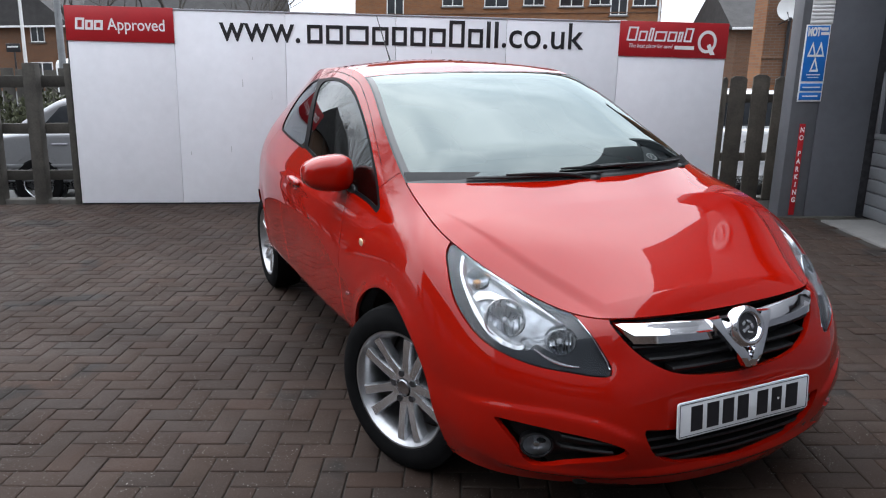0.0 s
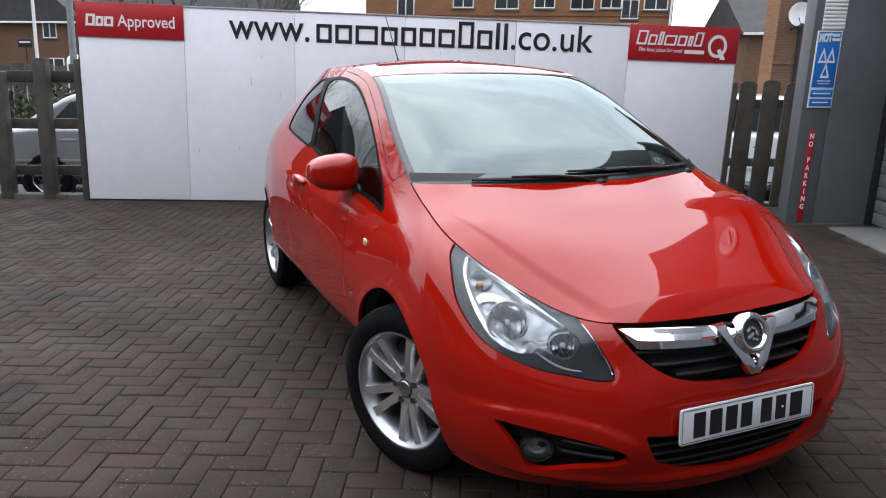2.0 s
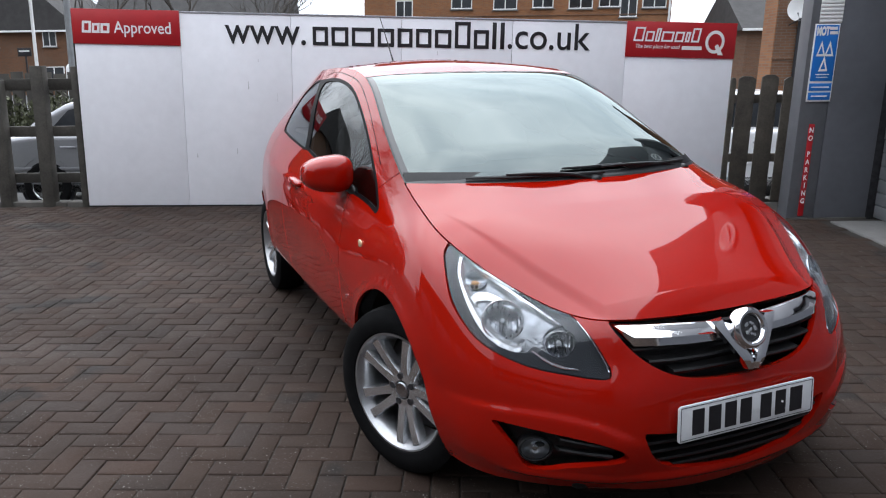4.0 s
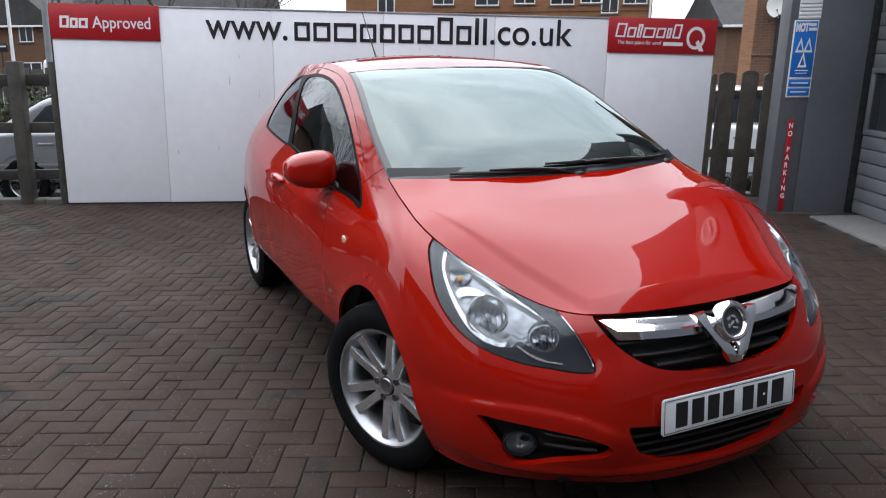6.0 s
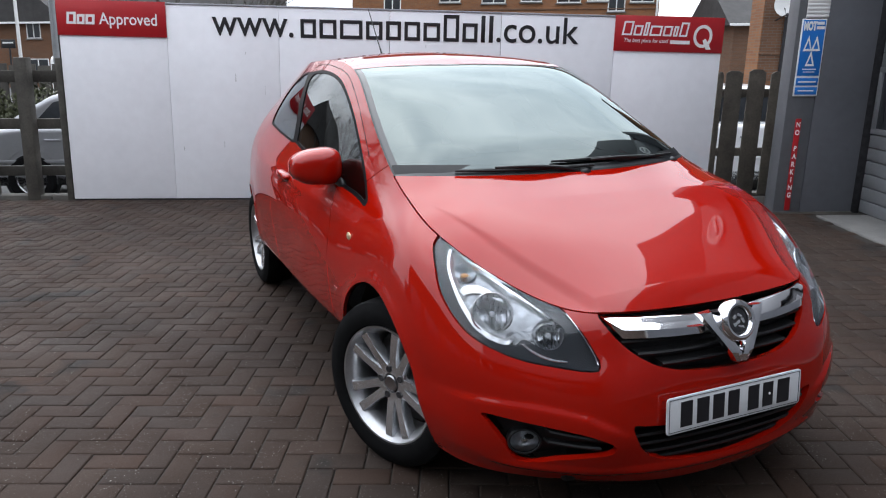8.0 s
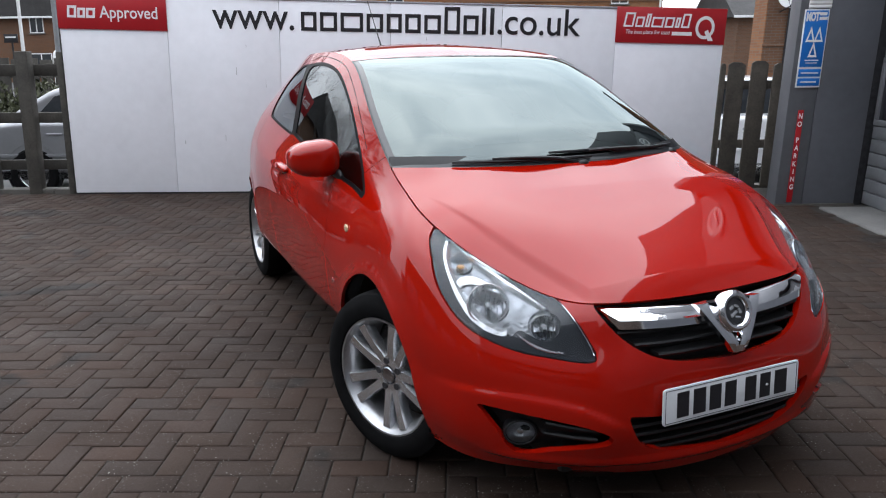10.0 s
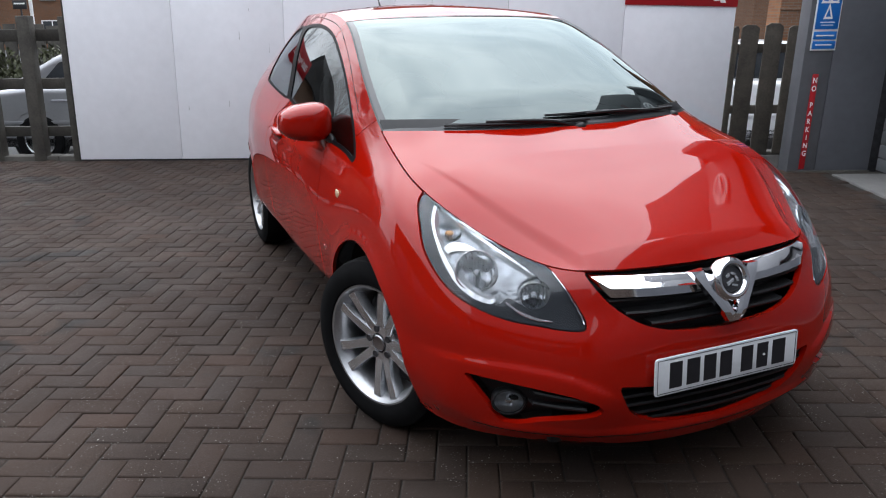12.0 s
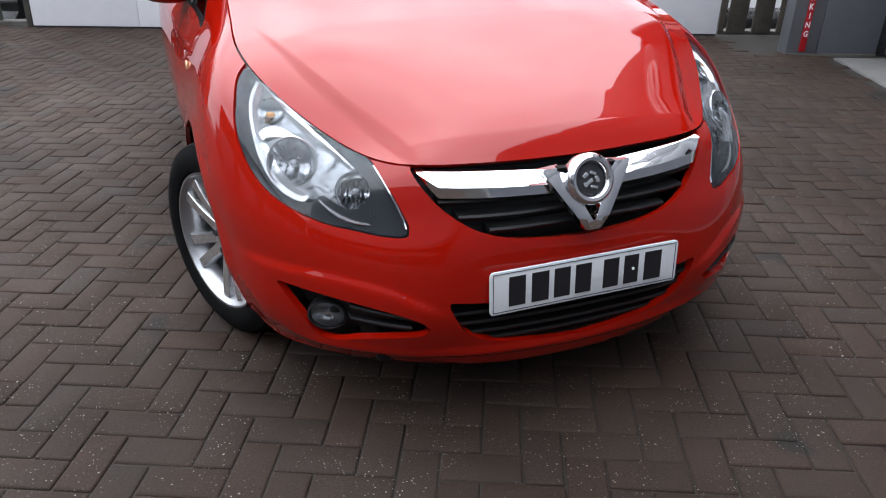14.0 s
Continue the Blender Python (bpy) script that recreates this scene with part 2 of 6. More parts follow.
M_BRICKA = brickwork("orange_brick", (.185, .078, .032), (.145, .060, .026), (.14, .11, .085))
M_BRICKB = brickwork("orange_brown_brick", (.33, .135, .05), (.26, .10, .04), (.22, .15, .10))
M_BRICKC = brickwork("brown_brick", (.20, .095, .05), (.16, .075, .04), (.18, .14, .11))
M_ROOF = material("dark_roof_tile", (0.036, 0.034, 0.034), 0.8, 0.0, var=0.3, scale=2, bump=0.3, bscale=12)


STAINS = (((-2.0, 2.76), (.30, .085), -4), ((-2.22, 1.30), (.22, .085), 3), ((-2.3, 5.5), (.42, .16), -28))


def paving(name, per_object):
    """Worn concrete block: brown to blue-grey from block to block, pale grit on its face, oil stains and damp patches."""
    m = bpy.data.materials.new(name)
    m.use_nodes = True
    nt = m.node_tree
    p = nt.nodes["Principled BSDF"]
    geo = nt.nodes.new("ShaderNodeNewGeometry")
    pos = geo.outputs["Position"]
    rnd = nt.nodes.new("ShaderNodeObjectInfo").outputs["Random"] if per_object else geo.outputs["Random Per Island"]
    ramp = nt.nodes.new("ShaderNodeValToRGB")
    ramp.color_ramp.interpolation = "LINEAR"
    els = ramp.color_ramp.elements
    els[0].position, els[0].color = 0.0, (0.0320, 0.0211, 0.0161, 1)
    els[1].position, els[1].color = 1.0, (0.0337, 0.0211, 0.0161, 1)
    for q, c in ((.2, (0.0294, 0.0200, 0.0159)), (.38, (0.0337, 0.0220, 0.0164)), (.55, (0.0284, 0.0207, 0.0172)), (.72, (0.0357, 0.0217, 0.0159)), (.88, (0.0294, 0.0209, 0.0170))):
        els.new(q).color = (*c, 1)
    nt.links.new(rnd, ramp.inputs["Fac"])

    def noise_(scale, detail=5):
        n = nt.nodes.new("ShaderNodeTexNoise")
        n.inputs["Scale"].default_value, n.inputs["Detail"].default_value = scale, detail
        nt.links.new(pos, n.inputs["Vector"])
        return n.outputs["Fac"]

    def mapr(v, a, b, c, d):
        r = nt.nodes.new("ShaderNodeMapRange")
        for k, x in zip(("From Min", "From Max", "To Min", "To Max"), (a, b, c, d)):
            r.inputs[k].default_value = x
        nt.links.new(v, r.inputs["Value"])
        return r.outputs["Result"]

    def mixc(f, a, b, mode="MIX"):
        x = nt.nodes.new("ShaderNodeMix")
        x.data_type, x.blend_type = "RGBA", mode
        for sock, v in ((x.inputs[0], f), (x.inputs[6], a), (x.inputs[7], b)):
            if isinstance(v, (int, float)):
                sock.default_value = v
            elif isinstance(v, tuple):
                sock.default_value = (*v, 1)
            else:
                nt.links.new(v, sock)
        return x.outputs[2]
    fine = mapr(noise_(220, 3), .3, .7, .72, 1.28)
    comb = nt.nodes.new("ShaderNodeCombineColor")
    for k in range(3):
        nt.links.new(fine, comb.inputs[k])
    col = mixc(1.0, ramp.outputs["Color"], comb.outputs[0], "MULTIPLY")
    broad = mapr(noise_(1.1, 4), .35, .65, .74, 1.18)
    comb2 = nt.nodes.new("ShaderNodeCombineColor")
    for k in range(3):
        nt.links.new(broad, comb2.inputs[k])
    col = mixc(1.0, col, comb2.outputs[0], "MULTIPLY")
    col = mixc(mapr(noise_(2.3, 3), .64, .70, 0, .7), col, (.014, .0135, .013))      # old oil stains
    for (sx, sy), (rx, ry), ang in STAINS:                                           # dark drips where cars have stood
        mp_ = nt.nodes.new("ShaderNodeMapping")
        mp_.vector_type = "TEXTURE"
        mp_.inputs["Location"].default_value, mp_.inputs["Rotation"].default_value, mp_.inputs["Scale"].default_value = (sx, sy, 0), (0, 0, radians(ang)), (rx, ry, 1)
        ln = nt.nodes.new("ShaderNodeVectorMath")
        ln.operation = "LENGTH"
        nt.links.new(pos, mp_.inputs["Vector"])
        nt.links.new(mp_.outputs["Vector"], ln.inputs[0])
        rag = nt.nodes.new("ShaderNodeMath")
        rag.operation = "ADD"
        nt.links.new(ln.outputs["Value"], rag.inputs[0])
        nt.links.new(mapr(noise_(9, 5), .3, .7, -.55, .55), rag.inputs[1])
        col = mixc(mapr(rag.outputs[0], .65, 1.05, .72, 0), col, (.012, .0115, .011))
    for scale_, share, lo_, hi_ in ((48, .64, .08, .18), (105, .55, .12, .24)):      # pale grit worn proud, coarse and fine
        vor = nt.nodes.new("ShaderNodeTexVoronoi")
        vor.inputs["Scale"].default_value = scale_
        nt.links.new(pos, vor.inputs["Vector"])
        keep, spots = nt.nodes.new("ShaderNodeMath"), nt.nodes.new("ShaderNodeMath")
        keep.operation = spots.operation = "MULTIPLY"
        sepc = nt.nodes.new("ShaderNodeSeparateColor")
        nt.links.new(vor.outputs["Color"], sepc.inputs[0])
        nt.links.new(mapr(sepc.outputs[0], share, share + .3, 0, 1), keep.inputs[0])
        nt.links.new(mapr(vor.outputs["Distance"], lo_, hi_, 1, 0), keep.inputs[1])
        nt.links.new(keep.outputs[0], spots.inputs[0])
        nt.links.new(mapr(noise_(6, 4), .42, .62, 0, 1), spots.inputs[1])
        col = mixc(spots.outputs[0], col, (.27, .265, .245))
    nt.links.new(col, p.inputs["Base Color"])
    nt.links.new(mapr(noise_(3, 4), .3, .7, .62, .86), p.inputs["Roughness"])
    p.inputs["Specular IOR Level"].default_value = .14
    bmp = nt.nodes.new("ShaderNodeBump")
    bmp.inputs["Strength"].default_value, bmp.inputs["Distance"].default_value = .45, .004
    nt.links.new(noise_(300, 4), bmp.inputs["Height"])
    nt.links.new(bmp.outputs["Normal"], p.inputs["Normal"])
    return m


M_BLOCK, M_BLOCKS = paving("paving_block_single", True), paving("paving_block_field", False)

# ---- mesh helpers ----
def finish(bm, smooth=True, angle=None):
    me = bpy.data.meshes.new("m")
    bm.normal_update()
    bm.to_mesh(me)
    bm.free()
    if smooth:
        me.shade_smooth()
        if angle is not None:
            me.set_sharp_from_angle(angle=radians(angle))
    return me


FRAMES = {}                                               # the leaning frame in which a thing's parts are drawn


def part(name, bm, mat, parent=None, label="", angle=35, smooth=True):
    """Links a bmesh (or a mesh) as one object, under a thing or under a part where one is given."""
    me = bm if isinstance(bm, bpy.types.Mesh) else finish(bm, smooth, angle)
    me.name = name
    if mat and not me.materials:
        me.materials.append(mat)
    top = parent
    while top and top.name not in FRAMES and top.parent:
        top = top.parent
    if top and top.name in FRAMES:
        me.transform(FRAMES[top.name])
    ob = new(name, me)
    if parent:
        ob.parent = parent
    if label:
        ob["label"] = label
    return ob


def empty(name, label, category, m=None, group="", kind=""):
    e = new(name)
    e.empty_display_size = 0.1
    if m is not None:
        e.location = m.translation
        FRAMES[e.name] = Matrix.Translation(-m.translation) @ m
    return tagged(e, label, category, group, kind)


def box(x0, y0, z0, x1, y1, z1, bevel=0.0, seg=2, bm=None):
    """A bevelled box between two corners; joins bm where given."""
    b = bmesh.new()
    bmesh.ops.create_cube(b, size=1, matrix=Matrix.Translation(((x0 + x1) / 2, (y0 + y1) / 2, (z0 + z1) / 2)) @ Matrix.Diagonal((abs(x1 - x0), abs(y1 - y0), abs(z1 - z0), 1)))
    if bevel:
        bmesh.ops.bevel(b, geom=b.edges[:], offset=bevel, segments=seg, affect="EDGES", profile=0.5)
    return merge(bm, b)


def merge(bm, b):
    if bm is None:
        return b
    me = bpy.data.meshes.new("t")
    b.to_mesh(me)
    b.free()
    bm.from_mesh(me)
    bpy.data.meshes.remove(me)
    return bm


def moved(bm, m):
    bmesh.ops.transform(bm, matrix=m, verts=bm.verts[:])
    return bm


def tube(path, radius, sides=10, bm=None, caps=True):
    """A round bar along a path; radius may be one number or one for each point."""
    b = bmesh.new()
    pts = [Vector(p) for p in path]
    rings = []
    up = Vector((0, 0, 1))
    for i, p in enumerate(pts):
        d = (pts[min(i + 1, len(pts) - 1)] - pts[max(i - 1, 0)]).normalized()
        s = d.cross(up if abs(d.z) < 0.95 else Vector((1, 0, 0))).normalized()
        t = d.cross(s)
        r = radius[i] if isinstance(radius, (list, tuple)) else radius
        rings.append([b.verts.new(p + r * (math.cos(2 * math.pi * k / sides) * s + math.sin(2 * math.pi * k / sides) * t)) for k in range(sides)])
    for a, c in zip(rings, rings[1:]):
        for k in range(sides):
            b.faces.new((a[k], c[k], c[(k + 1) % sides], a[(k + 1) % sides]))
    if caps:
        b.faces.new(rings[0])
        b.faces.new(rings[-1][::-1])
    bmesh.ops.recalc_face_normals(b, faces=b.faces[:])
    return merge(bm, b)


def lathe(profile, steps=48, axis="X", bm=None, arc=360):
    """Turns (along, radius) pairs about an axis."""
    b = bmesh.new()
    n = steps if arc == 360 else steps + 1
    rings = []
    for h, r in profile:
        ring = []
        for k in range(n):
            a = radians(arc) * k / steps
            c, s = r * math.cos(a), r * math.sin(a)
            ring.append(b.verts.new({"X": (h, c, s), "Y": (c, h, s), "Z": (c, s, h)}[axis]))
        rings.append(ring)
    for a, c in zip(rings, rings[1:]):
        for k in range(steps):
            b.faces.new((a[k], c[k], c[(k + 1) % n], a[(k + 1) % n]))
    bmesh.ops.remove_doubles(b, verts=b.verts[:], dist=1e-5)
    bmesh.ops.recalc_face_normals(b, faces=b.faces[:])
    return merge(bm, b)


def prism(outline, depth, bevel=0.0, bm=None):
    """A flat outline in x and z, given depth along y from 0."""
    b = bmesh.new()
    f = b.faces.new([b.verts.new((x, 0, z)) for x, z in outline])
    r = bmesh.ops.extrude_face_region(b, geom=[f])
    bmesh.ops.translate(b, vec=(0, depth, 0), verts=[v for v in r["geom"] if isinstance(v, bmesh.types.BMVert)])
    bmesh.ops.recalc_face_normals(b, faces=b.faces[:])
    if bevel:
        bmesh.ops.bevel(b, geom=b.edges[:], offset=bevel, segments=2, affect="EDGES", profile=0.5)
    return merge(bm, b)


def lettering(text, size, depth=0.004, shear=0.0, width=1.0, weight=0.0):
    """A mesh of built-in lettering, lying in x and z, facing -y, its first letter at the origin."""
    cu = bpy.data.curves.new("text", "FONT")
    cu.body, cu.size, cu.extrude, cu.shear, cu.offset, cu.resolution_u = text, size, depth / 2, shear, weight, 4
    ob = bpy.data.objects.new("text", cu)
    me = bpy.data.meshes.new_from_object(ob)
    bpy.data.objects.remove(ob)
    bpy.data.curves.remove(cu)
    me.transform(Matrix.Rotation(radians(90), 4, "X") @ Matrix.Diagonal((width, 1, 1, 1)))
    return me


def spline(pts, n, closed=False):
    """n points on a smooth curve through pts (Catmull-Rom)."""
    p = np.array(pts, float)
    m = len(p)
    if closed:
        ext = np.vstack([p[-1:], p, p[:2]])
        segs = m
    else:
        ext = np.vstack([2 * p[0] - p[1], p, 2 * p[-1] - p[-2]])
        segs = m - 1
    out = []
    for u in np.linspace(0, segs, n, endpoint=not closed):
        i = min(int(u), segs - 1)
        f = u - i
        a, b, c, d = ext[i:i + 4]
        out.append(0.5 * (2 * b + (c - a) * f + (2 * a - 5 * b + 4 * c - d) * f * f + (3 * b - a - 3 * c + d) * f ** 3))
    return np.array(out)


def cubic(t, y, tq):
    """Natural cubic spline through (t, y) along the first axis, at tq."""
    n = len(t)
    h = np.diff(t)
    a = np.zeros((n, n))
    r = np.zeros((n,) + y.shape[1:])
    a[0, 0] = a[-1, -1] = 1
    for i in range(1, n - 1):
        a[i, i - 1], a[i, i], a[i, i + 1] = h[i - 1], 2 * (h[i - 1] + h[i]), h[i]
        r[i] = 3 * ((y[i + 1] - y[i]) / h[i] - (y[i] - y[i - 1]) / h[i - 1])
    c = np.linalg.solve(a, r.reshape(n, -1)).reshape(y.shape)
    i = np.clip(np.searchsorted(t, tq) - 1, 0, n - 2)
    s = (np.asarray(tq) - t[i]).reshape((-1,) + (1,) * (y.ndim - 1))
    hh = h[i].reshape(s.shape)
    b = (y[i + 1] - y[i]) / hh - hh * (2 * c[i] + c[i + 1]) / 3
    d = (c[i + 1] - c[i]) / (3 * hh)
    return y[i] + b * s + c[i] * s ** 2 + d * s ** 3


def outline_distance(poly, q):
    """Signed distance of points q from a closed outline, in a plane; inside is negative."""
    a, b = poly, np.roll(poly, -1, axis=0)
    best = np.full(len(q), 1e9)
    inside = np.zeros(len(q), bool)
    for (ax, ay), (bx, by) in zip(a, b):
        dx, dy = bx - ax, by - ay
        l2 = dx * dx + dy * dy
        if l2 < 1e-14:
            continue
        t = np.clip(((q[:, 0] - ax) * dx + (q[:, 1] - ay) * dy) / l2, 0, 1)
        best = np.minimum(best, np.hypot(q[:, 0] - ax - t * dx, q[:, 1] - ay - t * dy))
        cross = ((ay > q[:, 1]) != (by > q[:, 1])) & (q[:, 0] < dx * (q[:, 1] - ay) / (dy if abs(dy) > 1e-14 else 1e-14) + ax)
        inside ^= cross
    return np.where(inside, -best, best)


def line_distance(line, q):
    best = np.full(len(q), 1e9)
    for (ax, ay), (bx, by) in zip(line[:-1], line[1:]):
        dx, dy = bx - ax, by - ay
        t = np.clip(((q[:, 0] - ax) * dx + (q[:, 1] - ay) * dy) / max(dx * dx + dy * dy, 1e-14), 0, 1)
        best = np.minimum(best, np.hypot(q[:, 0] - ax - t * dx, q[:, 1] - ay - t * dy))
    return best

# ---- the red hatchback: its skin is lofted through eight long curves, from the front's middle round to the tail's ----
# each curve: sill to roof edge, (half width, length, height) at fifteen stations; the front axle is at length 0
SKIN = [
    [(0, -.795, .190), (.20, -.780, .190), (.40, -.712, .195), (.58, -.575, .20), (.735, -.36, .20), (.765, 0, .235), (.720, .36, .255), (.715, .8, .26), (.715, 1.2, .26), (.715, 1.7, .26), (.705, 2.15, .26), (.68, 2.511, .25), (.62, 2.80, .24), (.47, 2.98, .24), (0, 3.05, .24)],
    [(0, -.815, .235), (.20, -.803, .235), (.415, -.745, .24), (.61, -.592, .25), (.762, -.35, .27), (.800, 0, .32), (.797, .36, .345), (.803, .8, .345), (.806, 1.2, .345), (.802, 1.7, .345), (.785, 2.15, .34), (.75, 2.511, .33), (.68, 2.84, .30), (.51, 3.03, .29), (0, 3.09, .29)],
    [(0, -.830, .33), (.20, -.822, .33), (.43, -.778, .33), (.635, -.60, .33), (.785, -.34, .35), (.824, 0, .40), (.826, .36, .42), (.833, .8, .43), (.836, 1.2, .43), (.832, 1.7, .43), (.815, 2.15, .43), (.775, 2.511, .44), (.70, 2.86, .44), (.53, 3.06, .43), (0, 3.12, .43)],
    [(0, -.833, .43), (.20, -.825, .43), (.435, -.782, .43), (.643, -.60, .43), (.792, -.33, .45), (.831, 0, .50), (.836, .36, .51), (.842, .8, .55), (.846, 1.2, .57), (.842, 1.7, .58), (.822, 2.15, .60), (.782, 2.511, .62), (.705, 2.86, .62), (.53, 3.05, .62), (0, 3.11, .62)],
    [(0, -.823, .53), (.20, -.815, .53), (.432, -.762, .53), (.634, -.595, .54), (.798, -.32, .57), (.826, 0, .63), (.832, .35, .63), (.833, .8, .74), (.836, 1.2, .78), (.830, 1.7, .81), (.806, 2.15, .83), (.764, 2.511, .85), (.685, 2.83, .86), (.50, 3.02, .87), (0, 3.09, .88)],
    [(0, -.795, .61), (.20, -.790, .61), (.420, -.732, .602), (.602, -.575, .63), (.775, -.30, .70), (.808, 0, .77), (.798, .33, .78), (.760, .75, .93), (.755, 1.2, .975), (.744, 1.7, 1.01), (.722, 2.15, 1.03), (.684, 2.48, 1.043), (.60, 2.78, 1.055), (.43, 2.94, 1.07), (0, 3.03, 1.08)],
    [(0, -.755, .672), (.20, -.752, .674), (.402, -.712, .67), (.555, -.562, .690), (.728, -.275, .805), (.750, 0, .880), (.722, .29, .925), (.672, .68, 1.10), (.656, 1.12, 1.205), (.642, 1.65, 1.235), (.608, 2.1, 1.24), (.548, 2.42, 1.235), (.465, 2.70, 1.22), (.35, 2.84, 1.21), (0, 2.93, 1.22)],
    [(0, -.715, .700), (.20, -.712, .705), (.382, -.690, .713), (.503, -.555, .729), (.670, -.25, .857), (.688, 0, .937), (.671, .215, 1.005), (.618, .62, 1.207), (.552, 1.02, 1.378), (.535, 1.55, 1.418), (.495, 2.0, 1.405), (.435, 2.35, 1.375), (.36, 2.60, 1.34), (.27, 2.73, 1.325), (0, 2.80, 1.335)],
]
COWL = [(.671, .215, 1.005), (.56, .105, 1.012), (.40, .035, 1.012), (.20, .005, 1.009), (0, 0, 1.007)]
HEADER = [(.552, 1.02, 1.376), (.40, 1.005, 1.388), (.20, .995, 1.395), (0, .99, 1.398)]
NU, NV = 380, 84


def loft():
    c = np.array(SKIN)                                   # curve, station, xyz
    mir = np.array([-1, 1, 1])
    c = np.concatenate([c[:, 2:0:-1] * mir, c, c[:, -2:-4:-1] * mir], axis=1)
    step = np.linalg.norm(np.diff(c, axis=1), axis=2).mean(0)
    t = np.concatenate([[0], np.cumsum(step)])
    fine = np.linspace(t[0], t[-1], 1200)
    g = cubic(t, c.transpose(1, 0, 2), fine)             # station, curve, xyz
    v = np.concatenate([[0], np.cumsum(np.linalg.norm(np.diff(g, axis=1), axis=2).mean(0))])
    g = cubic(v, g.transpose(1, 0, 2), np.linspace(0, v[-1], NV))  # height, station, xyz
    k = np.exp(-0.5 * (np.arange(-36, 37) / 9.0) ** 2)
    k /= k.sum()
    g2 = np.stack([[np.convolve(np.pad(r[:, a], 36, mode="reflect", reflect_type="odd"), k, "valid") for a in range(3)] for r in g])
    g2 = g2.transpose(2, 0, 1)                           # station, height, xyz
    u = np.linspace(t[2], t[-3], NU)
    out = np.empty((NU, NV, 3))
    for a in range(3):
        for j in range(NV):
            out[:, j, a] = np.interp(u, fine, g2[:, j, a])
    out[0, :, 0] = out[-1, :, 0] = 0
    return out, u, t[2:-2]


def coons(bottom, top, left, right, nu, nv, bulge=None):
    """A patch between four curves; bottom and top run along u, left and right along v."""
    def even(p, n):
        p = np.array(p, float)
        d = np.concatenate([[0], np.cumsum(np.linalg.norm(np.diff(p, axis=0), axis=1))])
        q = np.linspace(0, d[-1], n)
        return np.stack([np.interp(q, d, p[:, a]) for a in range(3)], 1)
    b, tp, l, r = even(bottom, nu), even(top, nu), even(left, nv), even(right, nv)
    u, v = np.linspace(0, 1, nu)[:, None, None], np.linspace(0, 1, nv)[None, :, None]
    e = u * u                                             # level across the middle
    s = (1 - v) * b[:, None] + v * tp[:, None] + (1 - e) * l[None] + e * r[None]
    s -= (1 - e) * (1 - v) * b[0] + e * (1 - v) * b[-1] + (1 - e) * v * tp[0] + e * v * tp[-1]
    if bulge is not None:
        s += bulge(u, v)
    return s


def skin_bm(g, flip=False):
    """A bmesh of a grid of points, with the smooth normals of the whole skin stored on its points."""
    nu, nv = g.shape[:2]
    du, dv = np.gradient(g, axis=0), np.gradient(g, axis=1)
    n = np.cross(du, dv)
    n /= np.maximum(np.linalg.norm(n, axis=2, keepdims=True), 1e-9)
    if flip:
        n = -n
    bm = bmesh.new()
    lay = bm.verts.layers.float_vector.new("nrm")
    tag = bm.faces.layers.int.new("tag")
    vs = []
    for p, q in zip(g.reshape(-1, 3), n.reshape(-1, 3)):
        w = bm.verts.new(p)
        w[lay] = q
        vs.append(w)
    for i in range(nu - 1):
        for j in range(nv - 1):
            k = [vs[i * nv + j], vs[(i + 1) * nv + j], vs[(i + 1) * nv + j + 1], vs[i * nv + j + 1]]
            bm.faces.new(k[::-1] if flip else k)
    return bm


def carve(bm, dist, tag_in, only=None):
    """Splits the faces where dist (a function of an array of points) is zero, and tags those inside."""
    bm.verts.ensure_lookup_table()
    co = np.array([v.co for v in bm.verts])
    d = dist(co)
    d[np.abs(d) < 2e-4] = 0
    val = {v: float(x) for v, x in zip(bm.verts, d)}
    for e in [e for e in bm.edges if val[e.verts[0]] * val[e.verts[1]] < 0]:
        a, b = e.verts
        fa = val[a] / (val[a] - val[b])
        _, w = bmesh.utils.edge_split(e, a, fa)
        val[w] = 0.0
    tag = bm.faces.layers.int["tag"]
    for f in list(bm.faces):
        sg = [val[v] for v in f.verts]
        if min(sg) < 0 < max(sg):
            z = [v for v in f.verts if val[v] == 0]
            if len(z) == 2:
                try:
                    bmesh.utils.face_split(f, z[0], z[1])
                except ValueError:
                    pass
    for f in bm.faces:
        s = sum(val[v] for v in f.verts)
        if s < 0 and (only is None or f[tag] in only):
            f[tag] = tag_in


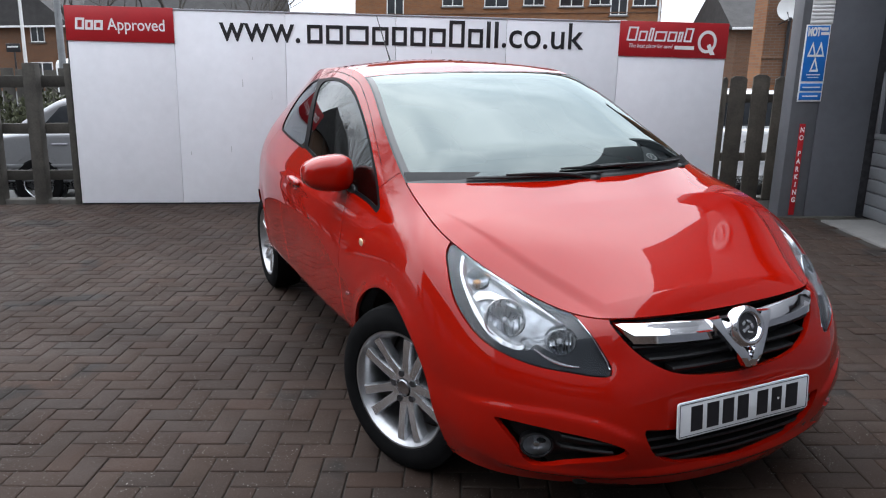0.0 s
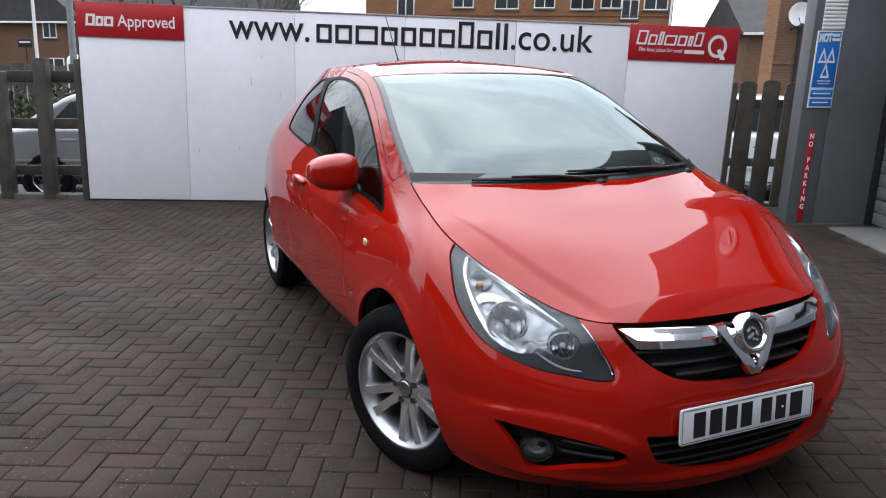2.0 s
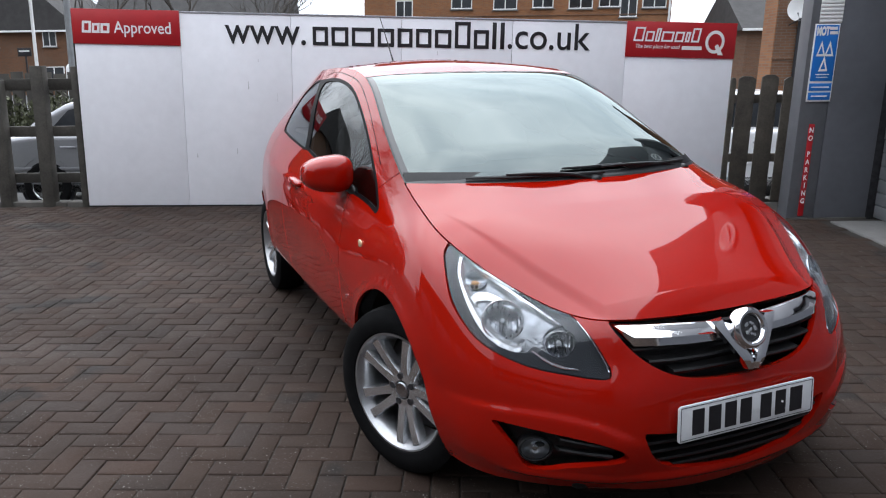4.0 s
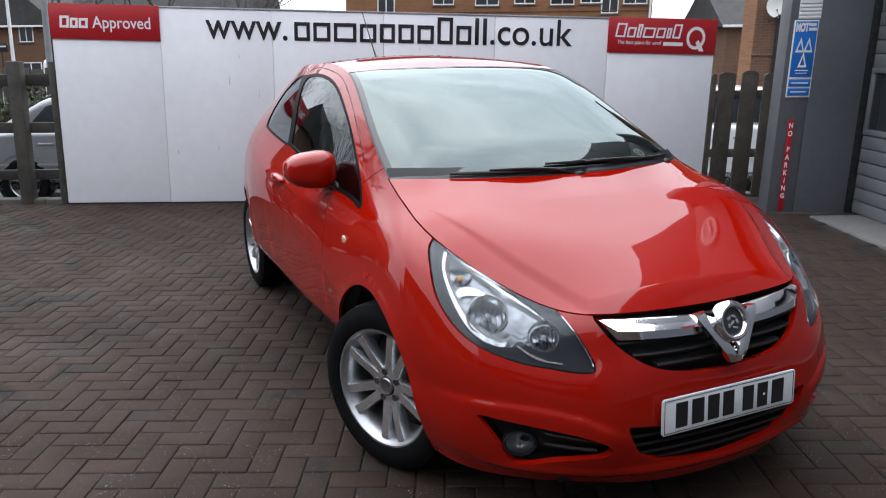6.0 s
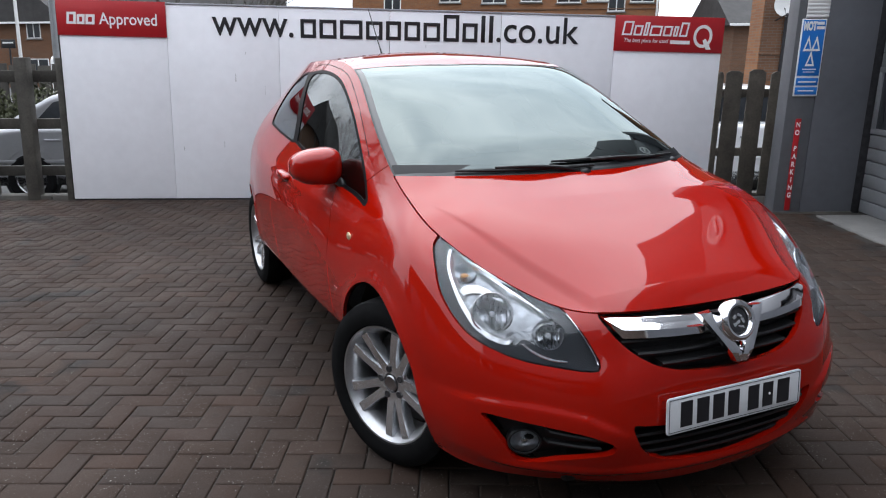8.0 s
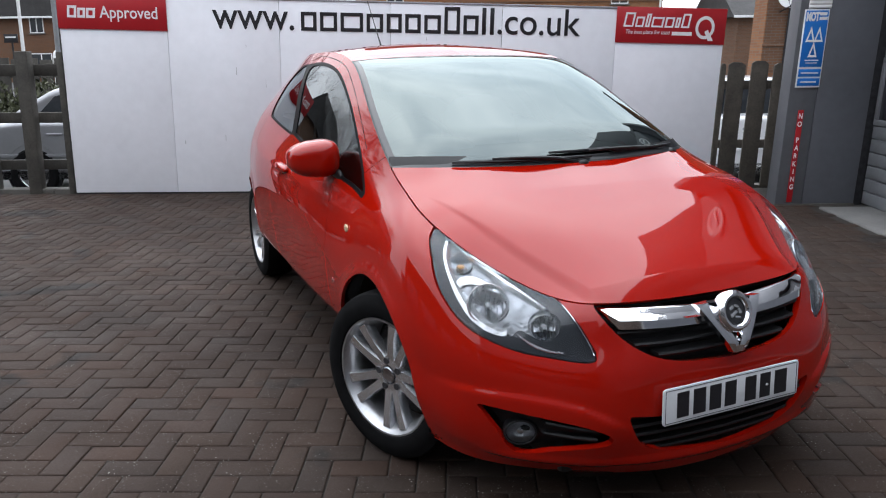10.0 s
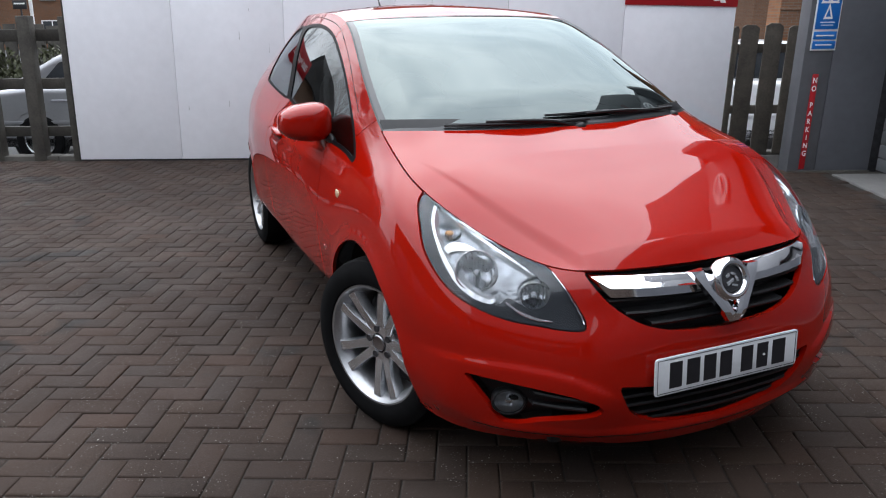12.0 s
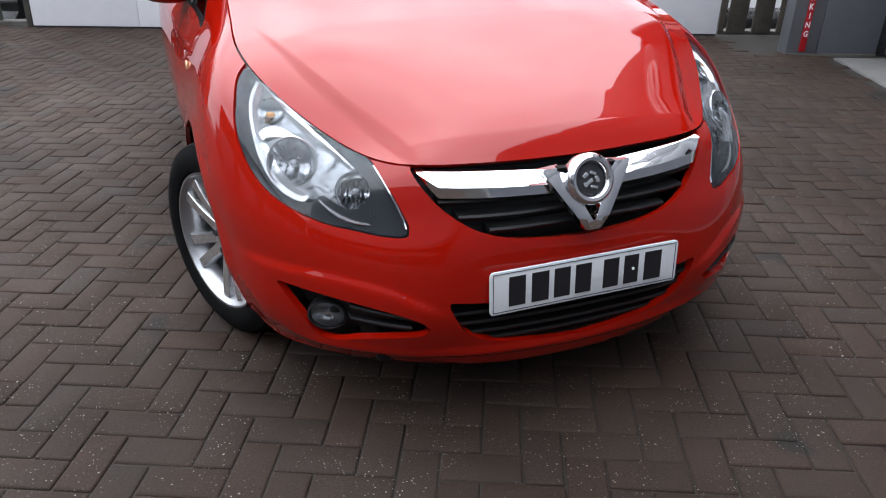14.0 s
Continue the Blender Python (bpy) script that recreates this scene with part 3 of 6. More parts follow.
def panel(bm, tags, depth=0.012, inset=0.0, mirror=0):
    """A mesh of the faces with these tags; the rim is turned inwards. mirror: 0 both halves, 1 or -1 that side alone."""
    tag, lay = bm.faces.layers.int["tag"], bm.verts.layers.float_vector["nrm"]
    faces = [f for f in bm.faces if f[tag] in tags]
    idx, pts, nrm, fs = {}, [], [], []
    for f in faces:
        ring = []
        for v in f.verts:
            if v not in idx:
                idx[v] = len(pts)
                pts.append(np.array(v.co) - inset * np.array(v[lay]))
                nrm.append(np.array(v[lay]))
            ring.append(idx[v])
        fs.append(ring)
    if not pts:
        return bpy.data.meshes.new("none")
    if depth:
        own = set(faces)
        rim = {}

        def low(v):
            if v not in rim:
                rim[v] = len(pts)
                pts.append(np.array(v.co) - (inset + depth) * np.array(v[lay]))
                nrm.append(np.array(v[lay]))
            return rim[v]
        for f in faces:
            for lp in f.loops:
                e = lp.edge
                if sum(1 for g in e.link_faces if g in own) == 1 and not all(abs(v.co.x) < 1e-5 for v in e.verts):
                    a, b = lp.vert, lp.link_loop_next.vert
                    fs.append([idx[b], idx[a], low(a), low(b)])
    pts, nrm = np.array(pts), np.array(nrm)
    n0 = len(pts)
    nf = sum(1 for f in faces)
    allp, alln, allf, soft = [], [], [], []
    for side in ((1, -1) if mirror == 0 else (mirror,)):
        o = len(allp) and len(allp[0]) or 0
        allp.append(pts * (side, 1, 1))
        alln.append(nrm * (side, 1, 1))
        for i, r in enumerate(fs):
            r = [k + o for k in r]
            allf.append(r if side == 1 else r[::-1])
            soft.append(i < nf)
    me = bpy.data.meshes.new("panel")
    me.from_pydata(np.concatenate(allp).tolist(), [], allf)
    me.shade_smooth()
    nn = np.concatenate(alln)
    ln = np.zeros((len(me.loops), 3))
    for p, s in zip(me.polygons, soft):
        for li in p.loop_indices:
            ln[li] = nn[me.loops[li].vertex_index] if s else p.normal
    me.normals_split_custom_set(ln.tolist())
    return me


def closed(pts, n=160):
    return spline(pts, n, True)


for ci, row in enumerate(SKIN):                           # fuller front corners
    k3, k4 = (1.0 if ci < 7 else .45), (1.0 if 1 < ci < 7 else .3)
    (x3, y3, z3), (x4, y4, z4) = row[3], row[4]
    row[3] = (x3 + .013 * k3, y3 - .016 * k3, z3)
    row[4] = (x4 + .010 * k4, y4 - .006 * k4, z4)
GRID, U_FINE, U_ST = loft()
edge = GRID[:, -1]
U_OF = lambda st: int(np.argmin(np.abs(U_FINE - U_ST[st])))
i2, i6, i8, i12 = U_OF(2), U_OF(6), U_OF(8), U_OF(12)

front = edge[:i2 + 1]
hood_side = edge[i2:i6 + 1]
cowl = spline(COWL, 60)
cowl[:] += (edge[i6] - cowl[0]) * np.linspace(1, 0, 60)[:, None]
hood_mid = spline([front[0], (0, -.66, .745), (0, -.55, .800), (0, -.38, .874), (0, -.18, .948), tuple(cowl[-1])], 80)
# patch: u from the middle outwards, v from the nose back
HN, HM = 110, 140
HOOD = coons(front, cowl[::-1], hood_mid, hood_side, HN, HM)
uu, vv = np.meshgrid(np.linspace(0, 1, HN), np.linspace(0, 1, HM), indexing="ij")
# a crease that opens into a wedge towards the lamp's inner corner
hx, hy = HOOD[:, :, 0], HOOD[:, :, 1]
cr_x = np.interp(hy, [-.72, -.62, -.535, -.44, -.33, -.19, -.05], [.392, .424, .466, .514, .560, .606, .640])
cr_w = .008 + .034 * np.clip((-.06 - hy) / .50, 0, 1)
cr_d = np.clip((cr_x + .004 - hx) / cr_w, 0, 1)
HOOD[:, :, 2] += .34 * cr_w * cr_d * cr_d * (3 - 2 * cr_d) * np.clip(vv / .10, 0, 1) * np.clip((-.04 - hy) / .14, 0, 1)
HOOD[:, :, 2] += 0.008 * np.sin(np.pi * uu ** 2) * np.sin(np.pi * vv) ** 0.8
head = spline(HEADER, 50)
head[:] += (edge[i8] - head[0]) * np.linspace(1, 0, 50)[:, None]
ws_side = edge[i6:i8 + 1]
ws_mid = spline([tuple(cowl[-1]), (0, .25, 1.128), (0, .55, 1.262), (0, .80, 1.343), tuple(head[-1])], 60)
def screen_bulge(u, v):
    """The glass curves most towards its pillars."""
    h = np.clip(v / .22, 0, 1) * np.clip((1 - v) / .22, 0, 1)
    return .034 * (1 - u ** 4) * h * (2 - h) * np.array((0, -.46, .89))


SCREEN = coons(cowl[::-1], head[::-1], ws_mid, ws_side, 60, 70, screen_bulge)
rear_hd = edge[U_OF(13):][::-1]
roof_mid = spline([tuple(head[-1]), (0, 1.2, 1.436), (0, 1.42, 1.454), (0, 1.65, 1.458), (0, 2.1, 1.437), (0, 2.5, 1.40), tuple(edge[-1])], 80)
ROOF = coons(head[::-1], rear_hd, roof_mid, edge[i8:U_OF(13) + 1], 50, 90)

hoodb = skin_bm(HOOD, flip=False)
scrb = skin_bm(SCREEN)
roofb = skin_bm(ROOF)

FRONT, SIDE = (0, 2), (1, 2)                              # planes in which outlines are drawn: (x, z) and (y, z)


def band(pts, plane, w=0.002, cond=None, n=80, smooth=True):
    ln = spline(pts, n) if smooth else np.array(pts, float)
    return lambda co: np.maximum(line_distance(ln, co[:, plane]) - w, cond(co) if cond is not None else -9)


FWD = lambda co: co[:, 1] - 0.02                           # ahead of the front axle


def chain(*edges):
    """A closed outline of smooth edges that meet at corners."""
    return np.concatenate([spline(e, 30)[:-1] if len(e) > 2 else np.array(e[:1], float) for e in edges])


def fixed(poly, plane, cond=None, grow=0.0):
    return lambda co: np.maximum(outline_distance(poly, co[:, plane]) - grow, cond(co) if cond is not None else -9)


def near_curve(curve, w):
    """Within w of a curve in space."""
    c = np.array(curve)

    def f(co):
        best = np.full(len(co), 1e9)
        for a, b in zip(c[:-1], c[1:]):
            ab = b - a
            t = np.clip(((co - a) @ ab) / max(ab @ ab, 1e-12), 0, 1)
            best = np.minimum(best, np.linalg.norm(co - a - t[:, None] * ab, axis=1))
        return best - w
    return f


LAMP = chain([(.680, .872), (.712, .842), (.733, .788), (.741, .741), (.737, .700), (.722, .657), (.694, .623), (.647, .599), (.594, .584), (.537, .577), (.485, .569), (.445, .566)],
             [(.445, .566), (.428, .570), (.424, .590)], [(.424, .590), (.443, .640), (.462, .682), (.478, .722)], [(.478, .722), (.540, .765), (.60, .810), (.64, .850), (.680, .872)])
BOWL_AREA = chain([(.668, .855), (.706, .80), (.715, .72), (.695, .65), (.655, .622), (.615, .622)], [(.615, .622), (.592, .640), (.560, .622), (.532, .622), (.512, .652), (.505, .70)], [(.505, .70), (.54, .738), (.60, .79), (.668, .855)])
GRILLE = chain([(-.02, .712), (.20, .715), (.38, .722)], [(.38, .722), (.398, .705), (.375, .660), (.336, .616), (.275, .576), (.195, .552), (.10, .541), (-.02, .536)], [(-.02, .536), (-.02, .712)])
LOWGR = chain([(-.02, .385), (.20, .392), (.35, .408)], [(.35, .408), (.33, .360), (.295, .310), (.22, .276), (.11, .263), (-.02, .256)], [(-.02, .256), (-.02, .385)])
FOG = chain([(.712, .419), (.645, .415), (.557, .404), (.478, .387), (.415, .362), (.388, .336)], [(.388, .336), (.41, .322), (.48, .310), (.54, .297), (.575, .283), (.605, .277), (.632, .285), (.665, .34), (.712, .419)])
WIN_F = chain([(.335, .893), (.49, .918), (.81, .948), (1.42, 1.028)], [(1.42, 1.028), (1.484, 1.122), (1.575, 1.216), (1.655, 1.30), (1.66, 1.33)], [(1.66, 1.33), (1.60, 1.352), (1.35, 1.352), (1.074, 1.307), (.785, 1.185), (.52, 1.02), (.335, .893)])
WIN_R = chain([(1.49, 1.022), (1.843, 1.046), (2.125, 1.068)], [(2.125, 1.068), (2.165, 1.09), (2.168, 1.155), (2.11, 1.25), (1.97, 1.325), (1.80, 1.352)], [(1.80, 1.352), (1.725, 1.30), (1.64, 1.20), (1.555, 1.11), (1.49, 1.022)])
B_POST = np.array([(1.40, 1.02), (1.52, 1.02), (1.82, 1.35), (1.62, 1.36)])
DOOR_F = spline([(.56, .20), (.56, .50), (.585, .70), (.63, .85), (.66, .925)], 40)
DOOR_R = spline([(1.47, .20), (1.50, .33), (1.60, .55), (1.64, .78), (1.60, .95), (1.56, 1.03)], 40)
BUMPER = np.array([(-.98, .1), (-.02, .1), (-.04, .590), (-.20, .600), (-.30, .612), (-.43, .66), (-.46, .74), (-.98, .74)])
POST_SEAM = np.array([(.24, 1.06), (.345, 1.005), (.42, .955)])

# relief of the bumper: a ledge over the fog lamps and a lip under them
gx, gy, gz = GRID[..., 0].copy(), GRID[..., 1], GRID[..., 2]
ledge = np.interp(gx, [0, .30, .36, .42, .471, .53, .589, .65, .715, .80], [.30, .345, .380, .412, .438, .453, .461, .461, .456, .45])
fade = np.clip((gx - .33) / .08, 0, 1) * np.clip((.79 - gx) / .06, 0, 1) * (gy < -.2)
push = .009 * fade / (1 + np.exp((gz - ledge) / .0035))
push *= np.clip((gz - .22) / .06, 0, 1)
lip = .010 * np.exp(-((gz - np.interp(gx, [0, .3, .5, .68], [.243, .248, .262, .262])) / .010) ** 2) * np.clip((.70 - gx) / .08, 0, 1) * (gy < -.2)
gn = np.cross(np.gradient(GRID, axis=0), np.gradient(GRID, axis=1))
gn /= np.maximum(np.linalg.norm(gn, axis=2, keepdims=True), 1e-9)
GRID += gn * (push + lip)[..., None]
# door crease and flared arches
crease_z = np.interp(gy, [0.3, .8, 1.6, 2.4], [.80, .835, .865, .88])
GRID[..., 0] += (gx > .5) * np.clip((gy - .2) / .5, 0, 1) * np.clip((2.5 - gy) / .4, 0, 1) * .006 * np.exp(-((gz - crease_z) / .022) ** 2)
for ay, az, ar in ((.03, .295, .37), (2.511, .30, .355)):
    rr = np.hypot(gy - ay, gz - az) - ar
    GRID[..., 0] += (gx > .5) * .009 * np.exp(-(rr / .035) ** 2) * (gz > .22)
GRID[0, :, 0] = GRID[-1, :, 0] = 0
body = skin_bm(GRID)
FLAT_X = lambda co: 0.45 - co[:, 0]
ring = lambda y0, z0, ry, rz: np.array([(y0 + ry * math.cos(a), z0 + rz * math.sin(a)) for a in np.linspace(0, 2 * math.pi, 72, endpoint=False)])
T_GAP, T_ARCH, T_LAMP, T_SEAL, T_GRILLE, T_LOWGR, T_FOG, T_TRIM, T_GLASSF, T_GLASSR, T_DOOR, T_BUMPER, T_FENDER, T_BLACK, T_RIM, T_BOWL = -1, -2, 1, 2, 3, 4, 5, 6, 7, 8, 9, 10, 11, 12, 13, 14
carve(body, fixed(BUMPER, SIDE), T_BUMPER)
carve(body, lambda co: np.maximum(co[:, 1] - np.interp(co[:, 2], DOOR_F[:, 1], DOOR_F[:, 0]), np.interp(co[:, 1], POST_SEAM[:, 0], -POST_SEAM[:, 1]) + co[:, 2]), T_FENDER, {0})
carve(body, lambda co: np.maximum(np.maximum(np.interp(co[:, 2], DOOR_F[:, 1], DOOR_F[:, 0]) - co[:, 1], co[:, 1] - np.interp(co[:, 2], DOOR_R[:, 1], DOOR_R[:, 0])), np.maximum(.285 - co[:, 2], co[:, 2] - 1.0)), T_DOOR, {0})
carve(body, band(DOOR_F, SIDE, .0022, lambda co: np.maximum(FLAT_X(co), .285 - co[:, 2]), smooth=False), T_GAP)
carve(body, band(DOOR_R, SIDE, .0022, lambda co: np.maximum(FLAT_X(co), .285 - co[:, 2]), smooth=False), T_GAP)
carve(body, band(POST_SEAM, SIDE, .0014, FLAT_X, smooth=False), T_GAP)
carve(body, near_curve(edge[:i6 + 1], .0028), T_GAP)
carve(body, fixed(ring(.03, .295, .372, .364), SIDE, FLAT_X), T_ARCH)
carve(body, fixed(ring(2.511, .30, .350, .355), SIDE, FLAT_X), T_ARCH)
carve(body, fixed(LAMP, FRONT, FWD, .004), T_GAP)
carve(body, fixed(LAMP, FRONT, FWD), T_LAMP)
carve(body, lambda co: np.maximum(fixed(LAMP, FRONT, FWD)(co), -np.maximum(outline_distance(LAMP, co[:, FRONT]) + .017, outline_distance(BOWL_AREA, co[:, FRONT]))), T_RIM, {T_LAMP})
carve(body, fixed(GRILLE, FRONT, FWD), T_GRILLE)
carve(body, fixed(LOWGR, FRONT, FWD), T_LOWGR)
carve(body, fixed(FOG, FRONT, FWD), T_FOG)
carve(body, fixed(WIN_F, SIDE, FLAT_X, .014), T_TRIM)
carve(body, fixed(WIN_R, SIDE, FLAT_X, .010), T_TRIM)
carve(body, fixed(B_POST, SIDE, FLAT_X, .004), T_TRIM)
carve(body, fixed(WIN_F, SIDE, FLAT_X), T_GLASSF)
carve(body, fixed(WIN_R, SIDE, FLAT_X), T_GLASSR)
carve(hoodb, near_curve(np.concatenate([front, hood_side]), .0028), T_GAP)
scr_edge = np.concatenate([ws_side, head[::1]])
carve(scrb, near_curve(scr_edge, .012), T_BLACK)
carve(scrb, near_curve(ws_side, .030), T_BLACK)
carve(scrb, near_curve(cowl, .035), T_BLACK)
carve(scrb, near_curve(scr_edge, .007), T_SEAL)
carve(roofb, near_curve(head, .004), T_GAP)

def front_y(a, z):
    """Length of the skin at a half width and a height, on the car's face."""
    g = GRID[:150].reshape(-1, 3)
    g = g[g[:, 1] < .05]
    d = (g[:, 0] - abs(a)) ** 2 + (g[:, 2] - z) ** 2
    k = np.argpartition(d, 6)[:6]
    w = 1 / (d[k] + 1e-6)
    return float((g[k, 1] * w).sum() / w.sum())


def side_skin(y, z, inset=0.0):
    """A place on the car's flank at a length and a height."""
    g = GRID[i6 - 20:].reshape(-1, 3)
    d = (g[:, 1] - y) ** 2 + (g[:, 2] - z) ** 2
    k = np.argpartition(d, 4)[:4]
    w = 1 / (d[k] + 1e-6)
    return float((g[k, 0] * w).sum() / w.sum()) - inset, y, z


car = empty("hatchback_car", "glossy red three-door hatchback with silver alloy wheels on block paving", "car")
INNER = {0, T_GAP, T_DOOR, T_BUMPER, T_FENDER, T_TRIM, T_SEAL}
part("inner_shell", panel(body, INNER, 0, .022), M_BLACK, car)
part("bonnet_underside", panel(hoodb, {0, T_GAP}, 0, .022), M_BLACK, car)


def ribbon(rows, closed_ends=True):
    """Joins rings of points, each the same length, into a solid bar."""
    b = bmesh.new()
    rs = [[b.verts.new(p) for p in r] for r in rows]
    n = len(rs[0])
    for a, c in zip(rs, rs[1:]):
        for k in range(n):
            b.faces.new((a[k], c[k], c[(k + 1) % n], a[(k + 1) % n]))
    if closed_ends:
        b.faces.new(rs[0])
        b.faces.new(rs[-1][::-1])
    bmesh.ops.recalc_face_normals(b, faces=b.faces[:])
    return b


def skin_normal(x, z, e=.008):
    """Outward direction of the front skin at a place in its (x, z) plane, right half."""
    fx = (front_y(x + e, z) - front_y(x - e, z)) / (2 * e)
    fz = (front_y(x, z + e) - front_y(x, z - e)) / (2 * e)
    return Vector((fx, -1, fz)).normalized()


def on_skin(x, z, inset=0.0):
    return Vector((x, front_y(x, z), z)) - skin_normal(x, z) * inset


def sided(b, sd):
    """The same piece for the other side of the car."""
    if sd < 0:
        b = moved(b, Matrix.Diagonal((-1, 1, 1, 1)))
        bmesh.ops.reverse_faces(b, faces=b.faces[:])
    return b


def dish(r, depth, ripple, pitch, rings=14, seg=72):
    """A hollow bowl that opens along x, pressed with upright flutes."""
    b = bmesh.new()
    mid = b.verts.new((-depth, 0, 0))
    rows = []
    for i in range(1, rings + 1):
        q = i / rings
        row = []
        for k in range(seg):
            a = 2 * math.pi * k / seg
            y, z = r * q * math.cos(a), r * q * math.sin(a)
            row.append(b.verts.new((-.003 - (depth - .003) * (1 - q * q) + ripple * math.sin(2 * math.pi * y / pitch) * (1 - q ** 6), y, z)))
        rows.append(row)
    for k in range(seg):
        b.faces.new((mid, rows[0][k], rows[0][(k + 1) % seg]))
    for a, c in zip(rows, rows[1:]):
        for k in range(seg):
            b.faces.new((a[k], c[k], c[(k + 1) % seg], a[(k + 1) % seg]))
    bmesh.ops.recalc_face_normals(b, faces=b.faces[:])
    return b


BOWLS = ((.645, .702, .020, .056, "main_bowl"), (.533, .660, .036, .043, "beam_bowl"), (.662, .800, .026, .034, "indicator_bowl"))


def bowl_axis(x, z):
    return (skin_normal(x, z) * .72 + Vector((.12, -1, .02)) * .28).normalized()


for lx, lz, inset, r, nm in BOWLS:
    c0, ax = np.array(on_skin(lx, lz, inset)), np.array(bowl_axis(lx, lz))
    carve(body, lambda co, c0=c0, ax=ax, r=r: np.maximum(np.linalg.norm((co - c0) - ((co - c0) @ ax)[:, None] * ax, axis=1) - r * 1.04, FWD(co)), T_BOWL, {T_LAMP, T_RIM})
part("roof_lining", panel(roofb, {0, T_GAP}, 0, .03), M_LINING, car)
part("bonnet", panel(hoodb, {0}, .014), M_PAINT, car)
part("front_bumper", panel(body, {T_BUMPER}, .02), M_PAINT, car)
part("roof", panel(roofb, {0}, .012), M_PAINT, car)
wind = part("windscreen", panel(scrb, {0}, 0), M_WSGLASS, car, "sloping tinted windscreen reflecting the cloudy sky")
wind.visible_shadow = False
part("screen_border", panel(scrb, {T_BLACK}, 0), M_FRIT, wind)
part("screen_seal", panel(scrb, {T_SEAL}, .006, -.001), M_BLACK, wind)
for sd in (1, -1):
    part("front_wing", panel(body, {T_FENDER}, .014, 0, sd), M_PAINT, car)
    part("body_side", panel(body, {0}, .014, 0, sd), M_PAINT, car)
    door = part("door", panel(body, {T_DOOR}, .014, 0, sd), M_PAINT, car)
    part("window_trim", panel(body, {T_TRIM}, .004, .001, sd), M_GLOSSBLACK, car)
    for tg in (T_GLASSF, T_GLASSR):
        g = part("side_window", panel(body, {tg}, 0, .005, sd), M_SIDEGLASS, car)
        g.visible_shadow = False
    # headlamp: clear lens, smoked bezel, bright tray with two fluted bowls and the amber indicator
    lamp = part("headlamp", panel(body, {T_LAMP, T_RIM, T_BOWL}, .004, .078, sd), M_BEZEL, car, "clear headlamp with chrome bowls and smoked bezel")
    part("reflector_tray", panel(body, {T_LAMP}, .012, .034, sd), M_TRAY, lamp)
    part("bezel", panel(body, {T_RIM}, .030, .012, sd), M_BEZEL, lamp)
    lens = part("lens", panel(body, {T_LAMP, T_RIM, T_BOWL}, .010, .0015, sd), M_LAMPGLASS, lamp)
    lens.visible_shadow = False
    for lx, lz, inset, r, nm in BOWLS:
        axis = bowl_axis(lx, lz)
        m = Matrix.Translation(on_skin(lx, lz, inset)) @ axis.to_track_quat("X", "Z").to_matrix().to_4x4()
        wide = {"main_bowl": 1.13, "beam_bowl": 1.10, "indicator_bowl": 1.05}[nm]
        b = lathe([(-.030, r * wide), (-.003, r * wide), (.002, r * (wide - .04)), (.004, r * (wide * .45 + .55)), (.003, r * 1.03), (-.003, r)], 56)
        bowl = part(nm, sided(moved(dish(r, .044 if nm != "indicator_bowl" else .022, .0064 if nm == "main_bowl" else .0034, .0165 if nm == "main_bowl" else .0105), m), sd), M_BOWL, lamp)
        part("bowl_ring", sided(moved(b, m), sd), M_SURROUND if nm == "main_bowl" else M_REFLECT, bowl)
        if nm == "indicator_bowl":
            b = bmesh.new()
            bmesh.ops.create_uvsphere(b, u_segments=16, v_segments=10, radius=.0085, matrix=Matrix.Translation((-.014, 0, -.004)) @ Matrix.Diagonal((1.0, 1.5, .9, 1)))
            part("amber_bulb", sided(moved(b, m), sd), M_AMBER, bowl)
        else:
            part("bulb_cap", sided(moved(lathe([(-.040, .009), (-.022, .0095), (-.016, .007), (-.014, 0)], 20), m), sd), M_BULB, bowl)
    # bright teardrop that sweeps round the bowls, and a thin lower line
    left = spline([(.670, .856), (.704, .812), (.719, .755), (.715, .70), (.699, .655), (.670, .629), (.640, .620), (.622, .630)], 40)
    right = spline([(.668, .852), (.620, .802), (.575, .764), (.535, .728), (.512, .702)], 30)
    for path, w in ((left, .031), (right, .015)):
        rows = []
        for k, (x, z) in enumerate(path):
            c = np.array((.625, .715)) - np.array((x, z))
            c = c / np.linalg.norm(c) * w * (.45 + .55 * math.sin(math.pi * min(max(k / len(path), .12), .93)))
            xi, zi = x + c[0], z + c[1]
            rows.append([on_skin(x, z, .032), on_skin(x, z, .013), on_skin((x + xi) / 2, (z + zi) / 2, .013), on_skin(xi, zi, .024), on_skin(xi, zi, .034)])
        part("chrome_surround", sided(ribbon(rows), sd), M_SURROUND, lamp)
    # bright arch between the indicator and the main bowl
    rows = []
    for k, (x, z) in enumerate(spline([(.712, .728), (.700, .750), (.676, .764), (.645, .766), (.618, .752), (.600, .735)], 30)):
        c = np.array((.645, .702)) - np.array((x, z))
        c = c / np.linalg.norm(c) * (.006 + .012 * math.sin(math.pi * k / 29))
        rows.append([on_skin(x, z, .034), on_skin(x, z, .017), on_skin(x + c[0], z + c[1], .021), on_skin(x + c[0], z + c[1], .036)])
    part("chrome_arch", sided(ribbon(rows), sd), M_SURROUND, lamp)
    b = tube([on_skin(x, z, .010) for x, z in spline([(.600, .628), (.574, .606), (.540, .592), (.502, .588)], 20)], [.0020 + .0026 * math.sin(math.pi * k / 19) for k in range(20)], 8)
    part("chrome_line", sided(b, sd), M_SURROUND, lamp)
    b = tube([on_skin(x, z, .004) for x, z in spline([(.470, .708), (.460, .680), (.444, .640), (.430, .600), (.427, .582)], 16)], .0032, 8)
    part("chrome_edge", sided(b, sd), M_REFLECT, lamp)
